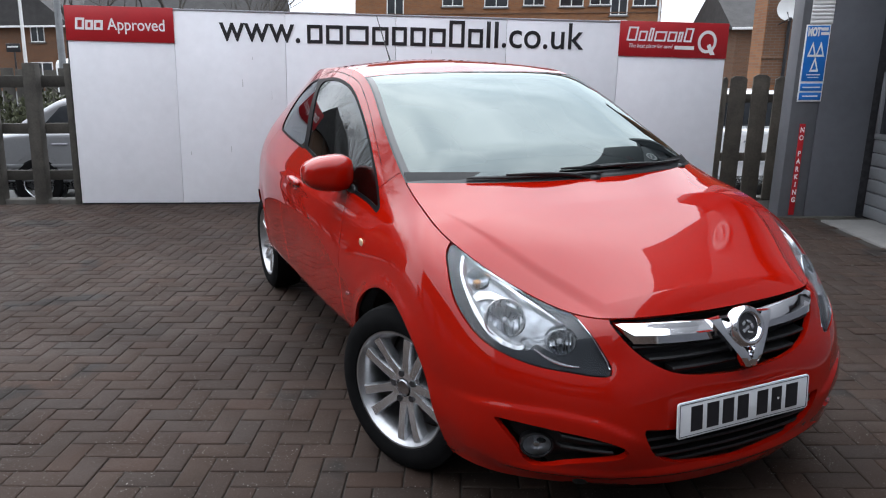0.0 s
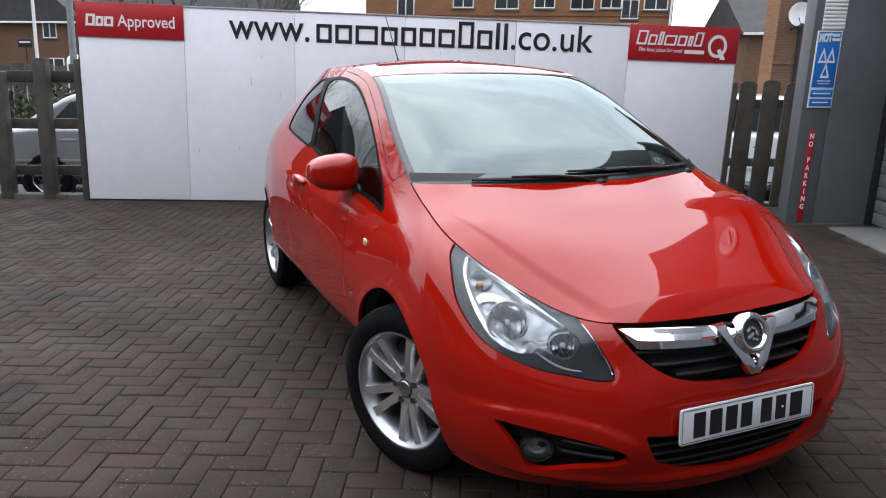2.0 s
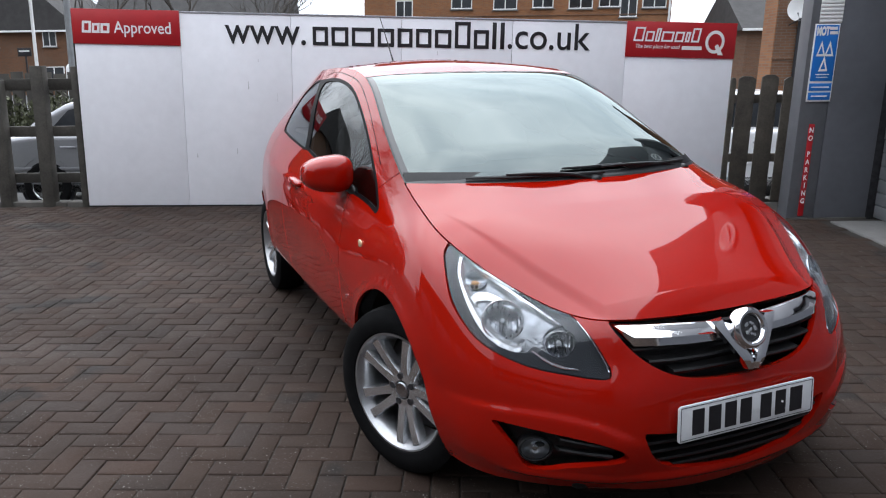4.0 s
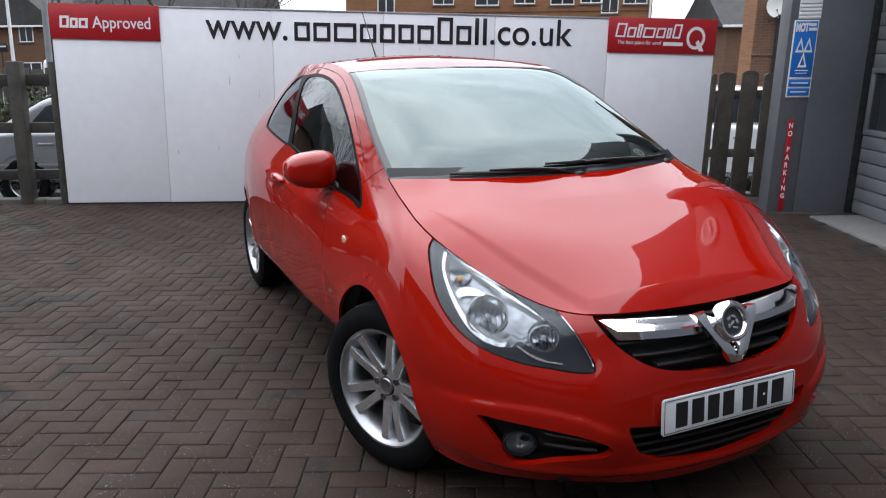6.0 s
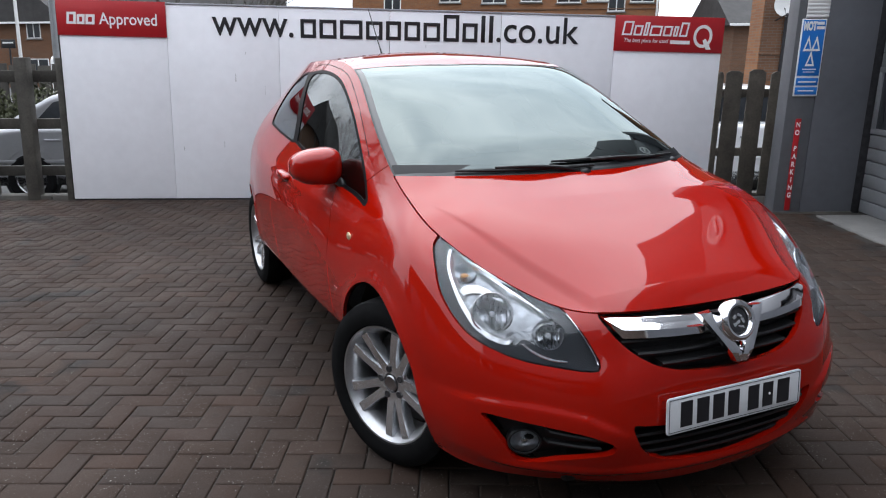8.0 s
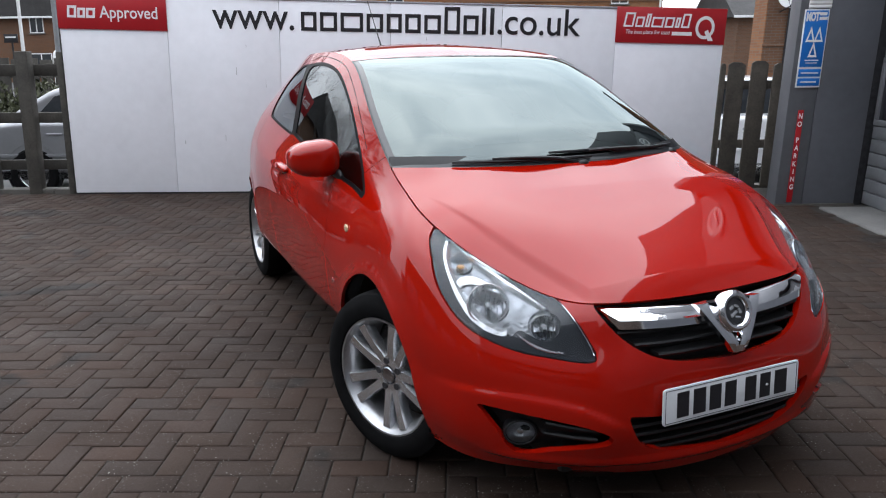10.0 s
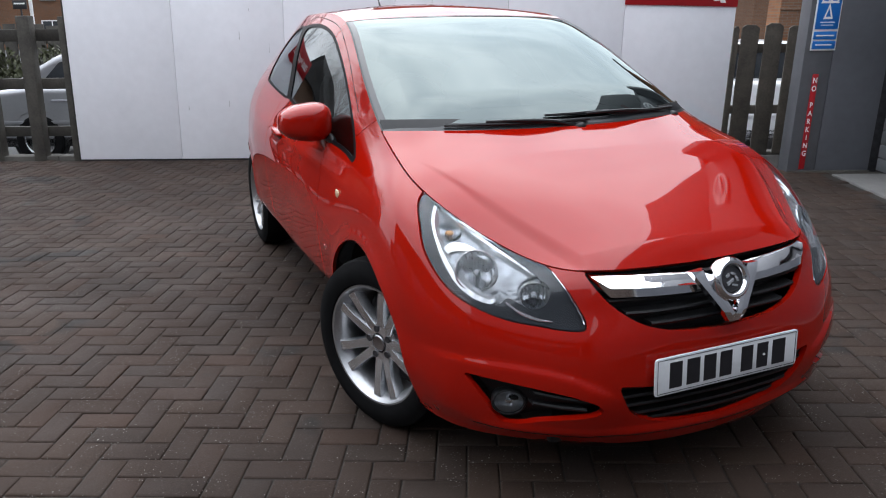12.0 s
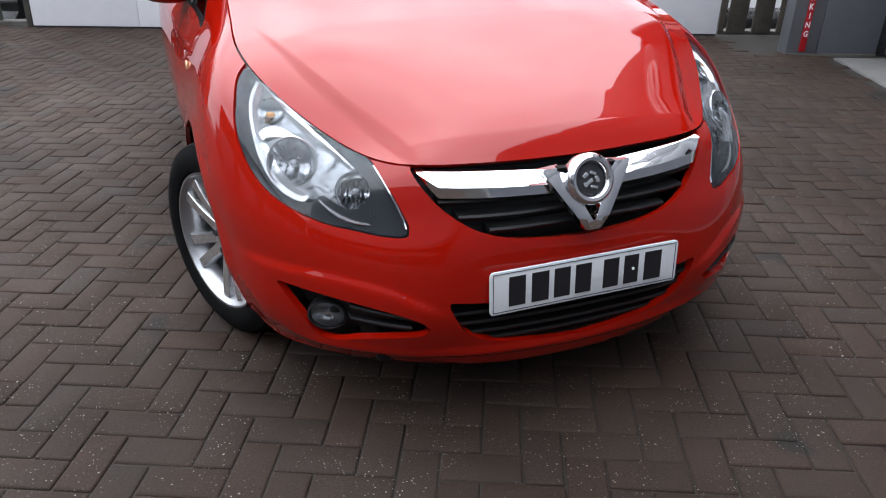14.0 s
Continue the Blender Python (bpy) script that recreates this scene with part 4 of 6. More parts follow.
    # fog lamp in its dark pocket
    pocket = part("fog_pocket", panel(body, {T_FOG}, .004, .045, sd), M_BLACK, car)
    mf = Matrix.Translation((.604, -.640, .338)) @ Vector((.42, -.90, .06)).to_track_quat("X", "Z").to_matrix().to_4x4() @ Matrix.Diagonal((1, 1, .80, 1))
    part("fog_lamp", sided(moved(lathe([(-.035, .050), (.0, .051), (.005, .048), (.006, .044), (.001, .0415)], 40), mf), sd), M_BLACK, pocket)
    part("reflector", sided(moved(dish(.0415, .022, .0006, .008), mf), sd), M_FOGBOWL, pocket)
    part("fog_glass", sided(moved(lathe([(.007, .0), (.005, .022), (.0, .042)], 36), mf), sd), M_FOGGLASS, pocket)
    part("bulb_cap", sided(moved(lathe([(-.02, .010), (-.006, .010), (-.003, 0)], 16), mf), sd), M_REFLECT, pocket)
    for z0, z1 in ((.366, .386), (.338, .353)):
        rows = []
        for a in np.linspace(.43, .56, 14):
            z = z0 + (z1 - z0) * (a - .43) / .13
            y = front_y(a, z) + .014
            rows.append([(a, y, z + .005), (a, y - .003, z), (a, y, z - .006), (a, y + .026, z - .004), (a, y + .026, z + .005)])
        part("fog_slat", sided(ribbon(rows), sd), M_BLACK, pocket)


# upper grille: dark back, three slats, a chrome bar with a V and a round badge
grille = part("grille", panel(body, {T_GRILLE}, 0, .065), M_BLACK, car, "black slatted grille with a chrome V bar")
for z, half in ((.632, .348), (.598, .308), (.567, .240)):
    rows = []
    for a in np.linspace(-half, half, 41):
        y = front_y(a, z) + .014
        rows.append([(a, y, z + .007), (a, y - .004, z + .002), (a, y + .002, z - .007), (a, y + .035, z - .004), (a, y + .035, z + .008)])
    part("slat", ribbon(rows), M_BLACK, grille)
for sd in (1, -1):
    rows = []
    for k in np.linspace(0, 1, 24):
        a = .388 - .300 * k
        top, bot = .704 - .020 * k, (.648 + .05 * (1 - k / .12) if k < .12 else .648 - .010 * k)
        yt, yb = front_y(a, top - .004) - .002, front_y(a, bot) - .004
        zm, ym = (top + bot) / 2, min(yt, yb) * .5 + (yt + yb) * .25 - .006
        rows.append([(sd * a, yt + .014, top), (sd * a, yt, top - .002), (sd * a, ym, zm), (sd * a, yb, bot + .002), (sd * a, yb + .016, bot)])
    part("chrome_bar", ribbon(rows), M_CHROME, grille)
    rows = []
    for k in np.linspace(0, 1, 24):
        zc = .704 - .142 * k
        ao = .122 * (1 - k) + .021 * k
        ai = max(.066 * (1 - k / .84), 0)
        y = -.792 - .058 * min(k * 1.25, 1) ** .8
        rows.append([(sd * ao, y + .020, zc - .004), (sd * (ao * .975 + ai * .025), y + .001, zc), (sd * (ao + ai) / 2, y - .004, zc), (sd * (ai + .003 * (ai > 0)), y + .001, zc), (sd * ai, y + .022, zc)])
    part("chrome_v", ribbon(rows), M_CHROME, grille)
part("v_backing", moved(prism([(-.075, .705), (.075, .705), (.012, .585), (-.012, .585)], .02), Matrix.Translation((0, -.800, 0))), M_GLOSSBLACK, grille)
bc = Vector((-.004, -.824, .678))
mb = Matrix.Translation(bc) @ Vector((0, -.95, .31)).to_track_quat("X", "Z").to_matrix().to_4x4()
badge = part("badge", moved(lathe([(-.025, .060), (.0, .0615), (.008, .058), (.0125, .051), (.011, .044), (.005, .0385), (-.002, .037), (-.003, 0)], 56), mb), M_CHROME, grille, "round chrome badge with a dark disc")
part("badge_disc", moved(lathe([(-.001, .0), (-.001, .0355), (.002, .0365)], 40), mb), M_DARKMETAL, badge)
b = bmesh.new()
for yy, zz, w, h, tl in ((-.014, .010, .016, .010, 35), (.006, .013, .018, .008, -25), (.016, -.002, .010, .016, 20), (-.004, -.006, .020, .009, 30), (-.016, -.012, .009, .012, 10), (.006, -.019, .020, .007, -15)):
    merge(b, moved(box(-.001, -w / 2, -h / 2, .004, w / 2, h / 2, .0015), Matrix.Translation((0, yy, zz)) @ Matrix.Rotation(radians(tl), 4, "X")))
part("badge_relief", moved(b, mb), M_ALLOY, badge)

# lower grille
low = part("lower_grille", panel(body, {T_LOWGR}, 0, .06), M_BLACK, car)
for z, half in ((.365, .345), (.335, .330), (.305, .310), (.28, .265)):
    rows = []
    for a in np.linspace(-half, half, 31):
        y = front_y(a, z) + .016
        rows.append([(a, y, z + .005), (a, y - .002, z), (a, y, z - .005), (a, y + .03, z - .003), (a, y + .03, z + .005)])
    part("slat", ribbon(rows), M_BLACK, low)

# number plate with plain bars
rr = [(sx * (.26 - .010 + .010 * math.cos(a)), sz * (.0555 - .010 + .010 * math.sin(a))) for sx, sz, a in [(s, t, q) for s, t, qs in ((1, 1, (0, .4, .8, 1.2, 1.57)), (-1, 1, (1.57, 1.2, .8, .4, 0)), (-1, -1, (0, .4, .8, 1.2, 1.57)), (1, -1, (1.57, 1.2, .8, .4, 0))) for q in qs]]
plate = part("number_plate", moved(prism(rr, .006, .001), Matrix.Translation((0, -.844, .430)) @ Matrix.Rotation(radians(-3), 4, "X")), M_PLATE, car, "white number plate with dark bars and thin border")
mp = Matrix.Translation((0, -.8445, .430)) @ Matrix.Rotation(radians(-3), 4, "X")
for x0, w in ((-.212, .044), (-.152, .046), (-.092, .044), (-.034, .044), (.044, .044), (.103, .042), (.162, .050)):
    part("plate_bar", moved(box(x0, -.0006, -.0385, x0 + w, .0006, .0385, .0004, 1), mp), M_INK, plate)
b = bmesh.new()
for x0, z0, x1, z1 in ((-.253, .0485, .253, .0500), (-.253, -.0500, .253, -.0485), (-.253, -.0485, -.2515, .0485), (.2515, -.0485, .253, .0485)):
    box(x0, -.0006, z0, x1, .0006, z1, 0, 1, b)
part("plate_border", moved(b, mp), M_INK, plate)
part("plate_screw", moved(lathe([(-.002, .004), (.0, .0035), (.001, 0)], 12, "Y"), Matrix.Translation((.128, -.846, .432))), M_WHITE, plate)
part("plate_backing", box(-.235, -.836, .385, .235, -.79, .47, .01), M_BLACK, plate)


def steer_wheel(x, y, z, sd, turn):
    """A twin-spoke alloy wheel with its tyre; sd: the side it faces."""
    w = part("wheel", lathe([(-.09, .215), (-.098, .24), (-.094, .275), (-.080, .298), (-.060, .3045), (-.030, .306), (.030, .306), (.060, .3045), (.080, .298), (.094, .275), (.099, .245), (.092, .222), (.080, .214), (.070, .205), (-.07, .205), (-.09, .215)], 64), M_RUBBER, car, "black tyre on a silver twin-spoke alloy rim")
    w.matrix_basis = Matrix.Translation((x, y, z)) @ Matrix.Rotation(radians(turn), 4, "Z") @ Matrix.Rotation(radians(0 if sd > 0 else 180), 4, "Z")
    rim = part("rim", lathe([(-.08, .20), (.0, .181), (.045, .187), (.066, .196), (.078, .204), (.088, .2105), (.089, .2165), (.084, .2175), (.07, .206), (.02, .196), (-.08, .208)], 64), M_BARREL, w)
    b = bmesh.new()
    for k in range(5):
        for s2 in (1, -1):
            rows = []
            for q in np.linspace(0, 1, 12):
                r = .045 + .153 * q
                ang = radians(72 * k + 66) + s2 * math.asin((.014 + .028 * q) / (.045 + .153 * q))
                hw = .0215 - .0035 * math.sin(q * math.pi) - .001 * q
                xf = .052 + .012 * math.sin(q * 2.4) + .014 * q * q
                e = Vector((0, math.cos(ang), math.sin(ang)))
                t = Vector((0, -math.sin(ang), math.cos(ang)))
                c = e * r
                rows.append([c - t * hw + Vector((xf - .040, 0, 0)), c - t * hw + Vector((xf - .006, 0, 0)), c - t * hw * .82 + Vector((xf + .001, 0, 0)), c + t * hw * .82 + Vector((xf + .001, 0, 0)), c + t * hw + Vector((xf - .006, 0, 0)), c + t * hw + Vector((xf - .040, 0, 0))])
            part("spoke", ribbon(rows), M_ALLOY, w)
    part("hub", lathe([(.02, .074), (.044, .076), (.055, .069), (.058, .036), (.050, .034)], 40), M_ALLOY, w)
    part("hub_cap", lathe([(.048, .031), (.060, .030), (.063, .026), (.061, .021), (.062, 0)], 32), M_DARKCHROME, w)
    for k in range(5):
        a = radians(72 * k + 30)
        part("wheel_bolt", moved(lathe([(.046, .0135), (.0565, .013), (.0565, .009), (.052, 0)], 6), Matrix.Translation((.004, .051 * math.cos(a), .051 * math.sin(a)))), M_DARKMETAL, w)
    part("brake_disc", lathe([(-.01, .05), (.006, .05), (.006, .125), (-.010, .125), (-.01, .05)], 40), M_DARKMETAL, w)
    part("drum", lathe([(-.052, .178), (-.055, .176), (-.058, .12), (-.058, 0)], 48), M_BLACK, w)
    return w


for sd in (1, -1):
    steer_wheel(sd * .735, 0.0, .306, sd, 24)
    steer_wheel(sd * .678, 2.511, .306, sd, 0)
    for y0, r, x0 in ((.03, .378, .50), (2.511, .362, .48)):
        b = lathe([(x0, .02), (x0, r), (.770 if y0 < 1 else .725, r)], 40, "X", None, 200)
        b = moved(b, Matrix.Translation((0, y0, .295)) @ Matrix.Rotation(radians(-10), 4, "X"))
        if sd < 0:
            b = moved(b, Matrix.Diagonal((-1, 1, 1, 1)))
        part("arch_liner", b, M_BLACK, car)
part("underbody", box(-.50, -.70, .20, .50, 2.95, .36, .02), M_BLACK, car)
part("floor_pan", box(-.70, .42, .26, .70, 2.12, .36, .02), M_BLACK, car)


def rounded(cx, cy, cz, rx, ry, rz, power=2.6, seg=28, bm=None):
    """A rounded block: a sphere pressed towards a box."""
    b = bmesh.new()
    bmesh.ops.create_uvsphere(b, u_segments=seg, v_segments=seg // 2 + 2, radius=1)
    for v in b.verts:
        n = (abs(v.co.x) ** power + abs(v.co.y) ** power + abs(v.co.z) ** power) ** (1 / power)
        v.co = Vector((cx + rx * v.co.x / n, cy + ry * v.co.y / n, cz + rz * v.co.z / n))
    return merge(bm, b)


for sd in (1, -1):
    b = rounded(0, 0, 0, .103, .087, .075, 3.1, 40)
    for v in b.verts:                                     # fuller at the inner end, swept back, flat behind
        k = v.co.x / .100
        v.co.z *= 1 - .12 * k - .13 * max(k, 0) ** 2
        v.co.z += -.004 * k
        v.co.y = min(v.co.y, .045) + .020 * (k + 1) ** 2 * .5 * (1 if k > 0 else .6)
    b = moved(b, Matrix.Translation((.832, .70, .990)))
    if sd < 0:
        b = moved(b, Matrix.Diagonal((-1, 1, 1, 1)))
        bmesh.ops.reverse_faces(b, faces=b.faces[:])
    mir = part("door_mirror", b, M_PAINT, car, "red door mirror housing on a black foot")
    part("mirror_glass", moved(rounded(0, 0, 0, .095, .004, .052, 3, 24), Matrix.Translation((sd * .829, .755, .991))), M_CHROME, mir)
    part("mirror_foot", tube([(sd * .725, .69, .925), (sd * .755, .70, .940), (sd * .79, .705, .955)], [.028, .024, .019], 14), M_BLACK, mir)
    part("mirror_base", moved(rounded(0, 0, 0, .014, .085, .022, 2.5, 20), Matrix.Translation((sd * .748, .68, .930)) @ Matrix.Rotation(radians(6), 4, "X")), M_BLACK, mir)
    seam = [side_skin(y, z, .0012) for y, z in spline([(.47, 1.045), (.60, 1.130), (.78, 1.238), (.98, 1.328), (1.12, 1.366), (1.30, 1.388), (1.52, 1.398), (1.70, 1.378)], 60)]
    part("door_seam", tube([(sd * x, y, z) for x, y, z in seam], .0022, 6), M_GLOSSBLACK, car)
    # door handle in its dish
    h = part("door_handle", moved(rounded(0, 0, 0, .020, .105, .018, 2.6, 24), Matrix.Translation((sd * .826, 1.385, .868)) @ Matrix.Rotation(radians(2), 4, "X")), M_PAINT, car)
    part("handle_dish", moved(rounded(0, 0, 0, .004, .060, .026, 2.2, 20), Matrix.Translation((sd * .820, 1.36, .860))), M_BLACK, h)
    part("side_repeater", moved(rounded(0, 0, 0, .006, .022, .016, 2.2, 18), Matrix.Translation((sd * .806, .362, .762))), M_REPEATER, car, "small clear and amber side repeater")
    b = bmesh.new()
    box(-.001, -.030, -.004, .001, .014, .004, .0008, 1, b)
    box(-.001, -.004, -.012, .001, .003, .010, .0008, 1, b)
    part("side_emblem", moved(b, Matrix.Translation((sd * .8395, .470, .528)) @ Matrix.Rotation(radians(-18), 4, "X")), M_CHROME, car)

# cowl, wipers, aerial
cw = spline(COWL, 60)
rows = []
for s2 in range(-59, 60):
    p = cw[59 - abs(s2)] * np.array([1 if s2 > 0 else -1, 1, 1])
    rows.append([(p[0], p[1] - .035, p[2] - .030), (p[0], p[1] - .03, p[2] - .022), (p[0] * .985, p[1] + .045, p[2] + .035), (p[0] * .985, p[1] + .05, p[2] - .030)])
part("cowl_panel", ribbon(rows), M_BLACK, car)


def screen_at(a, k):
    """A place on the windscreen: half width sign kept, k from the cowl (0) to the header (1)."""
    iu = min(abs(a) / .64, 1) * (SCREEN.shape[0] - 1)
    iv = k * (SCREEN.shape[1] - 1)
    p = SCREEN[int(round(iu)), int(round(iv))].copy()
    return Vector((math.copysign(p[0], a), p[1], p[2]))


for pivot, a0, a1, k0, k1 in (((.02, .008, 1.000), .05, -.43, .016, .014), ((.50, .085, 1.006), .46, -.10, .030, .034)):
    up = Vector((0, -.42, .9)) * .012
    mid = screen_at((a0 + a1) / 2, (k0 + k1) / 2) + up * 1.6
    arm = [Vector(pivot), Vector(pivot) * .55 + mid * .45 + Vector((0, -.004, .010)), mid, mid * .4 + (screen_at(a1 * .9 + a0 * .1, k1) + up * 1.5) * .6]
    wip = part("wiper", tube(spline([tuple(p) for p in arm], 20), [.0095 - .00025 * k for k in range(20)], 8), M_BLACK, car)
    blade = [screen_at(a0 + (a1 - a0) * q, k0 + (k1 - k0) * q + .004) + up * .7 for q in np.linspace(0, 1, 24)]
    part("wiper_blade", tube(blade, [.0045 + .0025 * math.sin(math.pi * k / 23) for k in range(24)], 6), M_BLACK, wip)
    part("wiper_pivot", moved(rounded(0, 0, 0, .026, .024, .018, 2.4, 16), Matrix.Translation(pivot)), M_BLACK, wip)
part("aerial", tube([(0, 2.15, 1.43), (0, 2.20, 1.49), (0, 2.40, 1.73)], [.008, .004, .0025], 8), M_BLACK, car)
part("aerial_foot", moved(rounded(0, 0, 0, .025, .05, .014, 2.4, 16), Matrix.Translation((0, 2.15, 1.445))), M_BLACK, car)

# cabin
dash = part("dashboard", moved(rounded(0, 0, 0, .66, .26, .12, 3.4, 40), Matrix.Translation((0, .48, .90))), M_DASH, car, "dark grey dashboard")
part("instrument_hood", moved(rounded(0, 0, 0, .19, .12, .06, 2.6, 24), Matrix.Translation((-.34, .60, 1.005))), M_DASH, dash)
part("centre_console", box(-.13, .55, .36, .13, 1.2, .72, .04), M_DASH, dash)
ms = Matrix.Translation((-.34, .78, .985)) @ Matrix.Rotation(radians(-24), 4, "X")
sw = part("steering_wheel", moved(lathe([(-.014, .18), (0, .166), (.014, .18), (0, .194), (-.014, .18)], 40, "Y"), ms), M_BLACK, car)
part("steering_boss", moved(rounded(0, 0, 0, .07, .025, .055, 2.6, 20), ms), M_BLACK, sw)
part("steering_spoke", moved(box(-.17, -.008, -.015, .17, .008, .015, .006), ms), M_BLACK, sw)
part("interior_mirror", moved(rounded(0, 0, 0, .115, .018, .034, 2.8, 24), Matrix.Translation((0, .86, 1.27))), M_BLACK, car)
part("mirror_stalk", tube([(0, .86, 1.28), (0, .84, 1.345)], .010, 8), M_BLACK, car)
for sx in (-.34, .34):
    seat = part("front_seat", moved(rounded(0, 0, 0, .24, .26, .11, 3, 28), Matrix.Translation((sx, 1.15, .54))), M_SEAT, car)
    part("seat_back", moved(rounded(0, 0, 0, .235, .085, .33, 3, 28), Matrix.Translation((sx, 1.47, .86)) @ Matrix.Rotation(radians(-16), 4, "X")), M_SEAT, seat)
    part("head_restraint", moved(rounded(0, 0, 0, .13, .05, .085, 2.8, 24), Matrix.Translation((sx, 1.60, 1.235)) @ Matrix.Rotation(radians(-10), 4, "X")), M_SEAT, seat)
rear_seat = part("rear_seat", moved(rounded(0, 0, 0, .55, .26, .12, 3.4, 28), Matrix.Translation((0, 1.98, .56))), M_SEAT, car)
part("seat_back", moved(rounded(0, 0, 0, .56, .08, .30, 3.4, 28), Matrix.Translation((0, 2.24, .88)) @ Matrix.Rotation(radians(-20), 4, "X")), M_SEAT, rear_seat)
part("parcel_shelf", box(-.50, 2.30, 1.0, .50, 2.78, 1.03, .01), M_SEAT, car)

# ---- the yard's frame: u along the hoarding, v away from the yard behind it ----
WALL0, WDIR = Vector((-1.947, 6.42, 0)), Vector((.9059, -.4235, 0))
WOUT = Vector((.4235, .9059, 0))                          # away from the yard
LEAN_B, SLOPE = .031, .0345                               # the yard falls gently, so upright things lean in its frame


def at(u, v, z, lean=1.0):
    return WALL0 + WDIR * (u + lean * LEAN_B * z) + WOUT * v + Vector((0, 0, z))


def frame_m(u, v, z, slope=0.0):
    """Matrix from x, y, z of a thing to the yard's frame: x along the hoarding, y away from the yard."""
    c = at(u, v, z)
    m = Matrix.Identity(4)
    m.col[0] = (WDIR.x, WDIR.y, -slope, 0)
    m.col[1] = (WOUT.x, WOUT.y, 0, 0)
    m.col[2] = (LEAN_B * WDIR.x, LEAN_B * WDIR.y, 1, 0)
    m.col[3] = (c.x, c.y, c.z, 1)
    return m


def quadri(pts, y0, y1, bevel=0.0):
    """A slab with an outline in (u, z) between two depths."""
    b = prism(pts, y1 - y0, bevel)
    return moved(b, Matrix.Translation((0, y0, 0)))


F0 = frame_m(0, 0, 0)


def top_z(u):
    return 2.004 - SLOPE * u


# ---- ground, yard bed, kerb ----
ground = part("ground", box(-400, -400, -.9, 400, 400, -.42), M_ASPHALT)
tagged(ground, "grey tarmac road and car park around the yard", "ground", kind="structure")
bed = part("yard_bed", moved(box(-14, -24, -.4, 9.2, .30, -.006), F0), M_GROUND)
tagged(bed, "dark sand bed in the joints of the block paving", "yard", kind="structure")
kerb = empty("kerb", "worn concrete edging along the fence line", "kerb", kind="structure")
for k in range(16):
    part("kerb_stone", moved(box(-14 + k * .915 + .004, .06, -.3, -14 + (k + 1) * .915 - .004, .22, .045, .012), F0), M_KERB, kerb)
for k in range(3):
    part("kerb_stone", moved(box(6.66 + k * .915 + .004, .12, -.3, 6.66 + (k + 1) * .915 - .004, .26, .03, .012), F0), M_KERB, kerb)

# ---- hoarding ----
SEAMS = [0, 1.085, 2.21, 3.32, 4.43, 5.56, 6.63]
rngh = random.Random(5)
panels = []
for k, (a, b) in enumerate(zip(SEAMS, SEAMS[1:])):
    e = empty("hoarding_panel", "white painted hoarding board with " + ("a red sign across its top" if k in (0, 5) else "faint scuffs and drips"), "panel", F0, "hoarding panels")
    part("board", quadri([(a + .002, .018), (b - .002, .018), (b - .002, top_z(b)), (a + .002, top_z(a))], 0, .035, .0015), M_PANEL, e)
    part("top_rail", quadri([(a + .002, top_z(a) + .001), (b - .002, top_z(b) + .001), (b - .002, top_z(b) + .018), (a + .002, top_z(a) + .018)], -.006, .045, .002), M_TRIM, e)
    part("post", box(a - .02, .04, -.1, a + .06, .11, 1.8, .004), M_FENCE, e)
    part("foot_strip", quadri([(a + .002, .0), (b - .002, .0), (b - .002, .017), (a + .002, .017)], .004, .03), M_INK, e)
    if k in (0, 5):
        part("red_sign", quadri([(a - .004, top_z(a) - .318), (b + .004, top_z(b) - .318), (b + .004, top_z(b) + .022), (a - .004, top_z(a) + .022)], -.012, -.002, .001), M_REDSIGN, e, "red printed sign strip")
    elif k < 4:
        for _ in range(5 if k == 1 else 2):
            su, sz, sh = rngh.uniform(a + .1, b - .1), rngh.uniform(.25, 1.6), rngh.uniform(.008, .03) * (1.6 if k == 1 else 1)
            w = rngh.uniform(.002, .005)
            part("scuff", quadri([(su - w, sz - sh), (su + w, sz - sh * .9), (su + w * .5, sz + sh), (su - w * .4, sz + sh * .9)], -.0009, -.0001), M_SCUFF, e)
    panels.append(e)
part("side_edge", box(-.012, -.004, .01, -.001, .05, 2.0, .002), M_FENCE, panels[0])


def place_text(text, u0, u1, z0, height, mat, parent, name, depth=.003, out=-.016, shear=0.0, weight=0.0):
    """Lettering stretched to run from u0 to u1, its lowest point at z0 where it begins, following the boards' fall."""
    me = lettering(text, 1.0, depth, shear, 1.0, weight)
    co = np.array([v.co for v in me.vertices])
    lo, hi = co.min(0), co.max(0)
    sx, sz = (u1 - u0) / (hi[0] - lo[0]), height / (hi[2] - lo[2])
    me.transform(Matrix.Translation((u0, out, z0)) @ Matrix.Diagonal((sx, 1, sz, 1)) @ Matrix.Translation((-lo[0], 0, -lo[2])))
    for v in me.vertices:
        v.co.z -= SLOPE * (v.co.x - u0)
    ob = part(name, me, mat, parent)
    return ob


base = lambda u: 1.667 - .032 * (u - 1.55)
place_text("www.", 1.545, 2.36, base(1.55), .180, M_INK, panels[1], "lettering", .002, -.004, 0, .006)
place_text(".co.uk", 4.385, 5.205, base(4.385) + .004, .255, M_INK, panels[3], "lettering", .002, -.004, 0, .006)


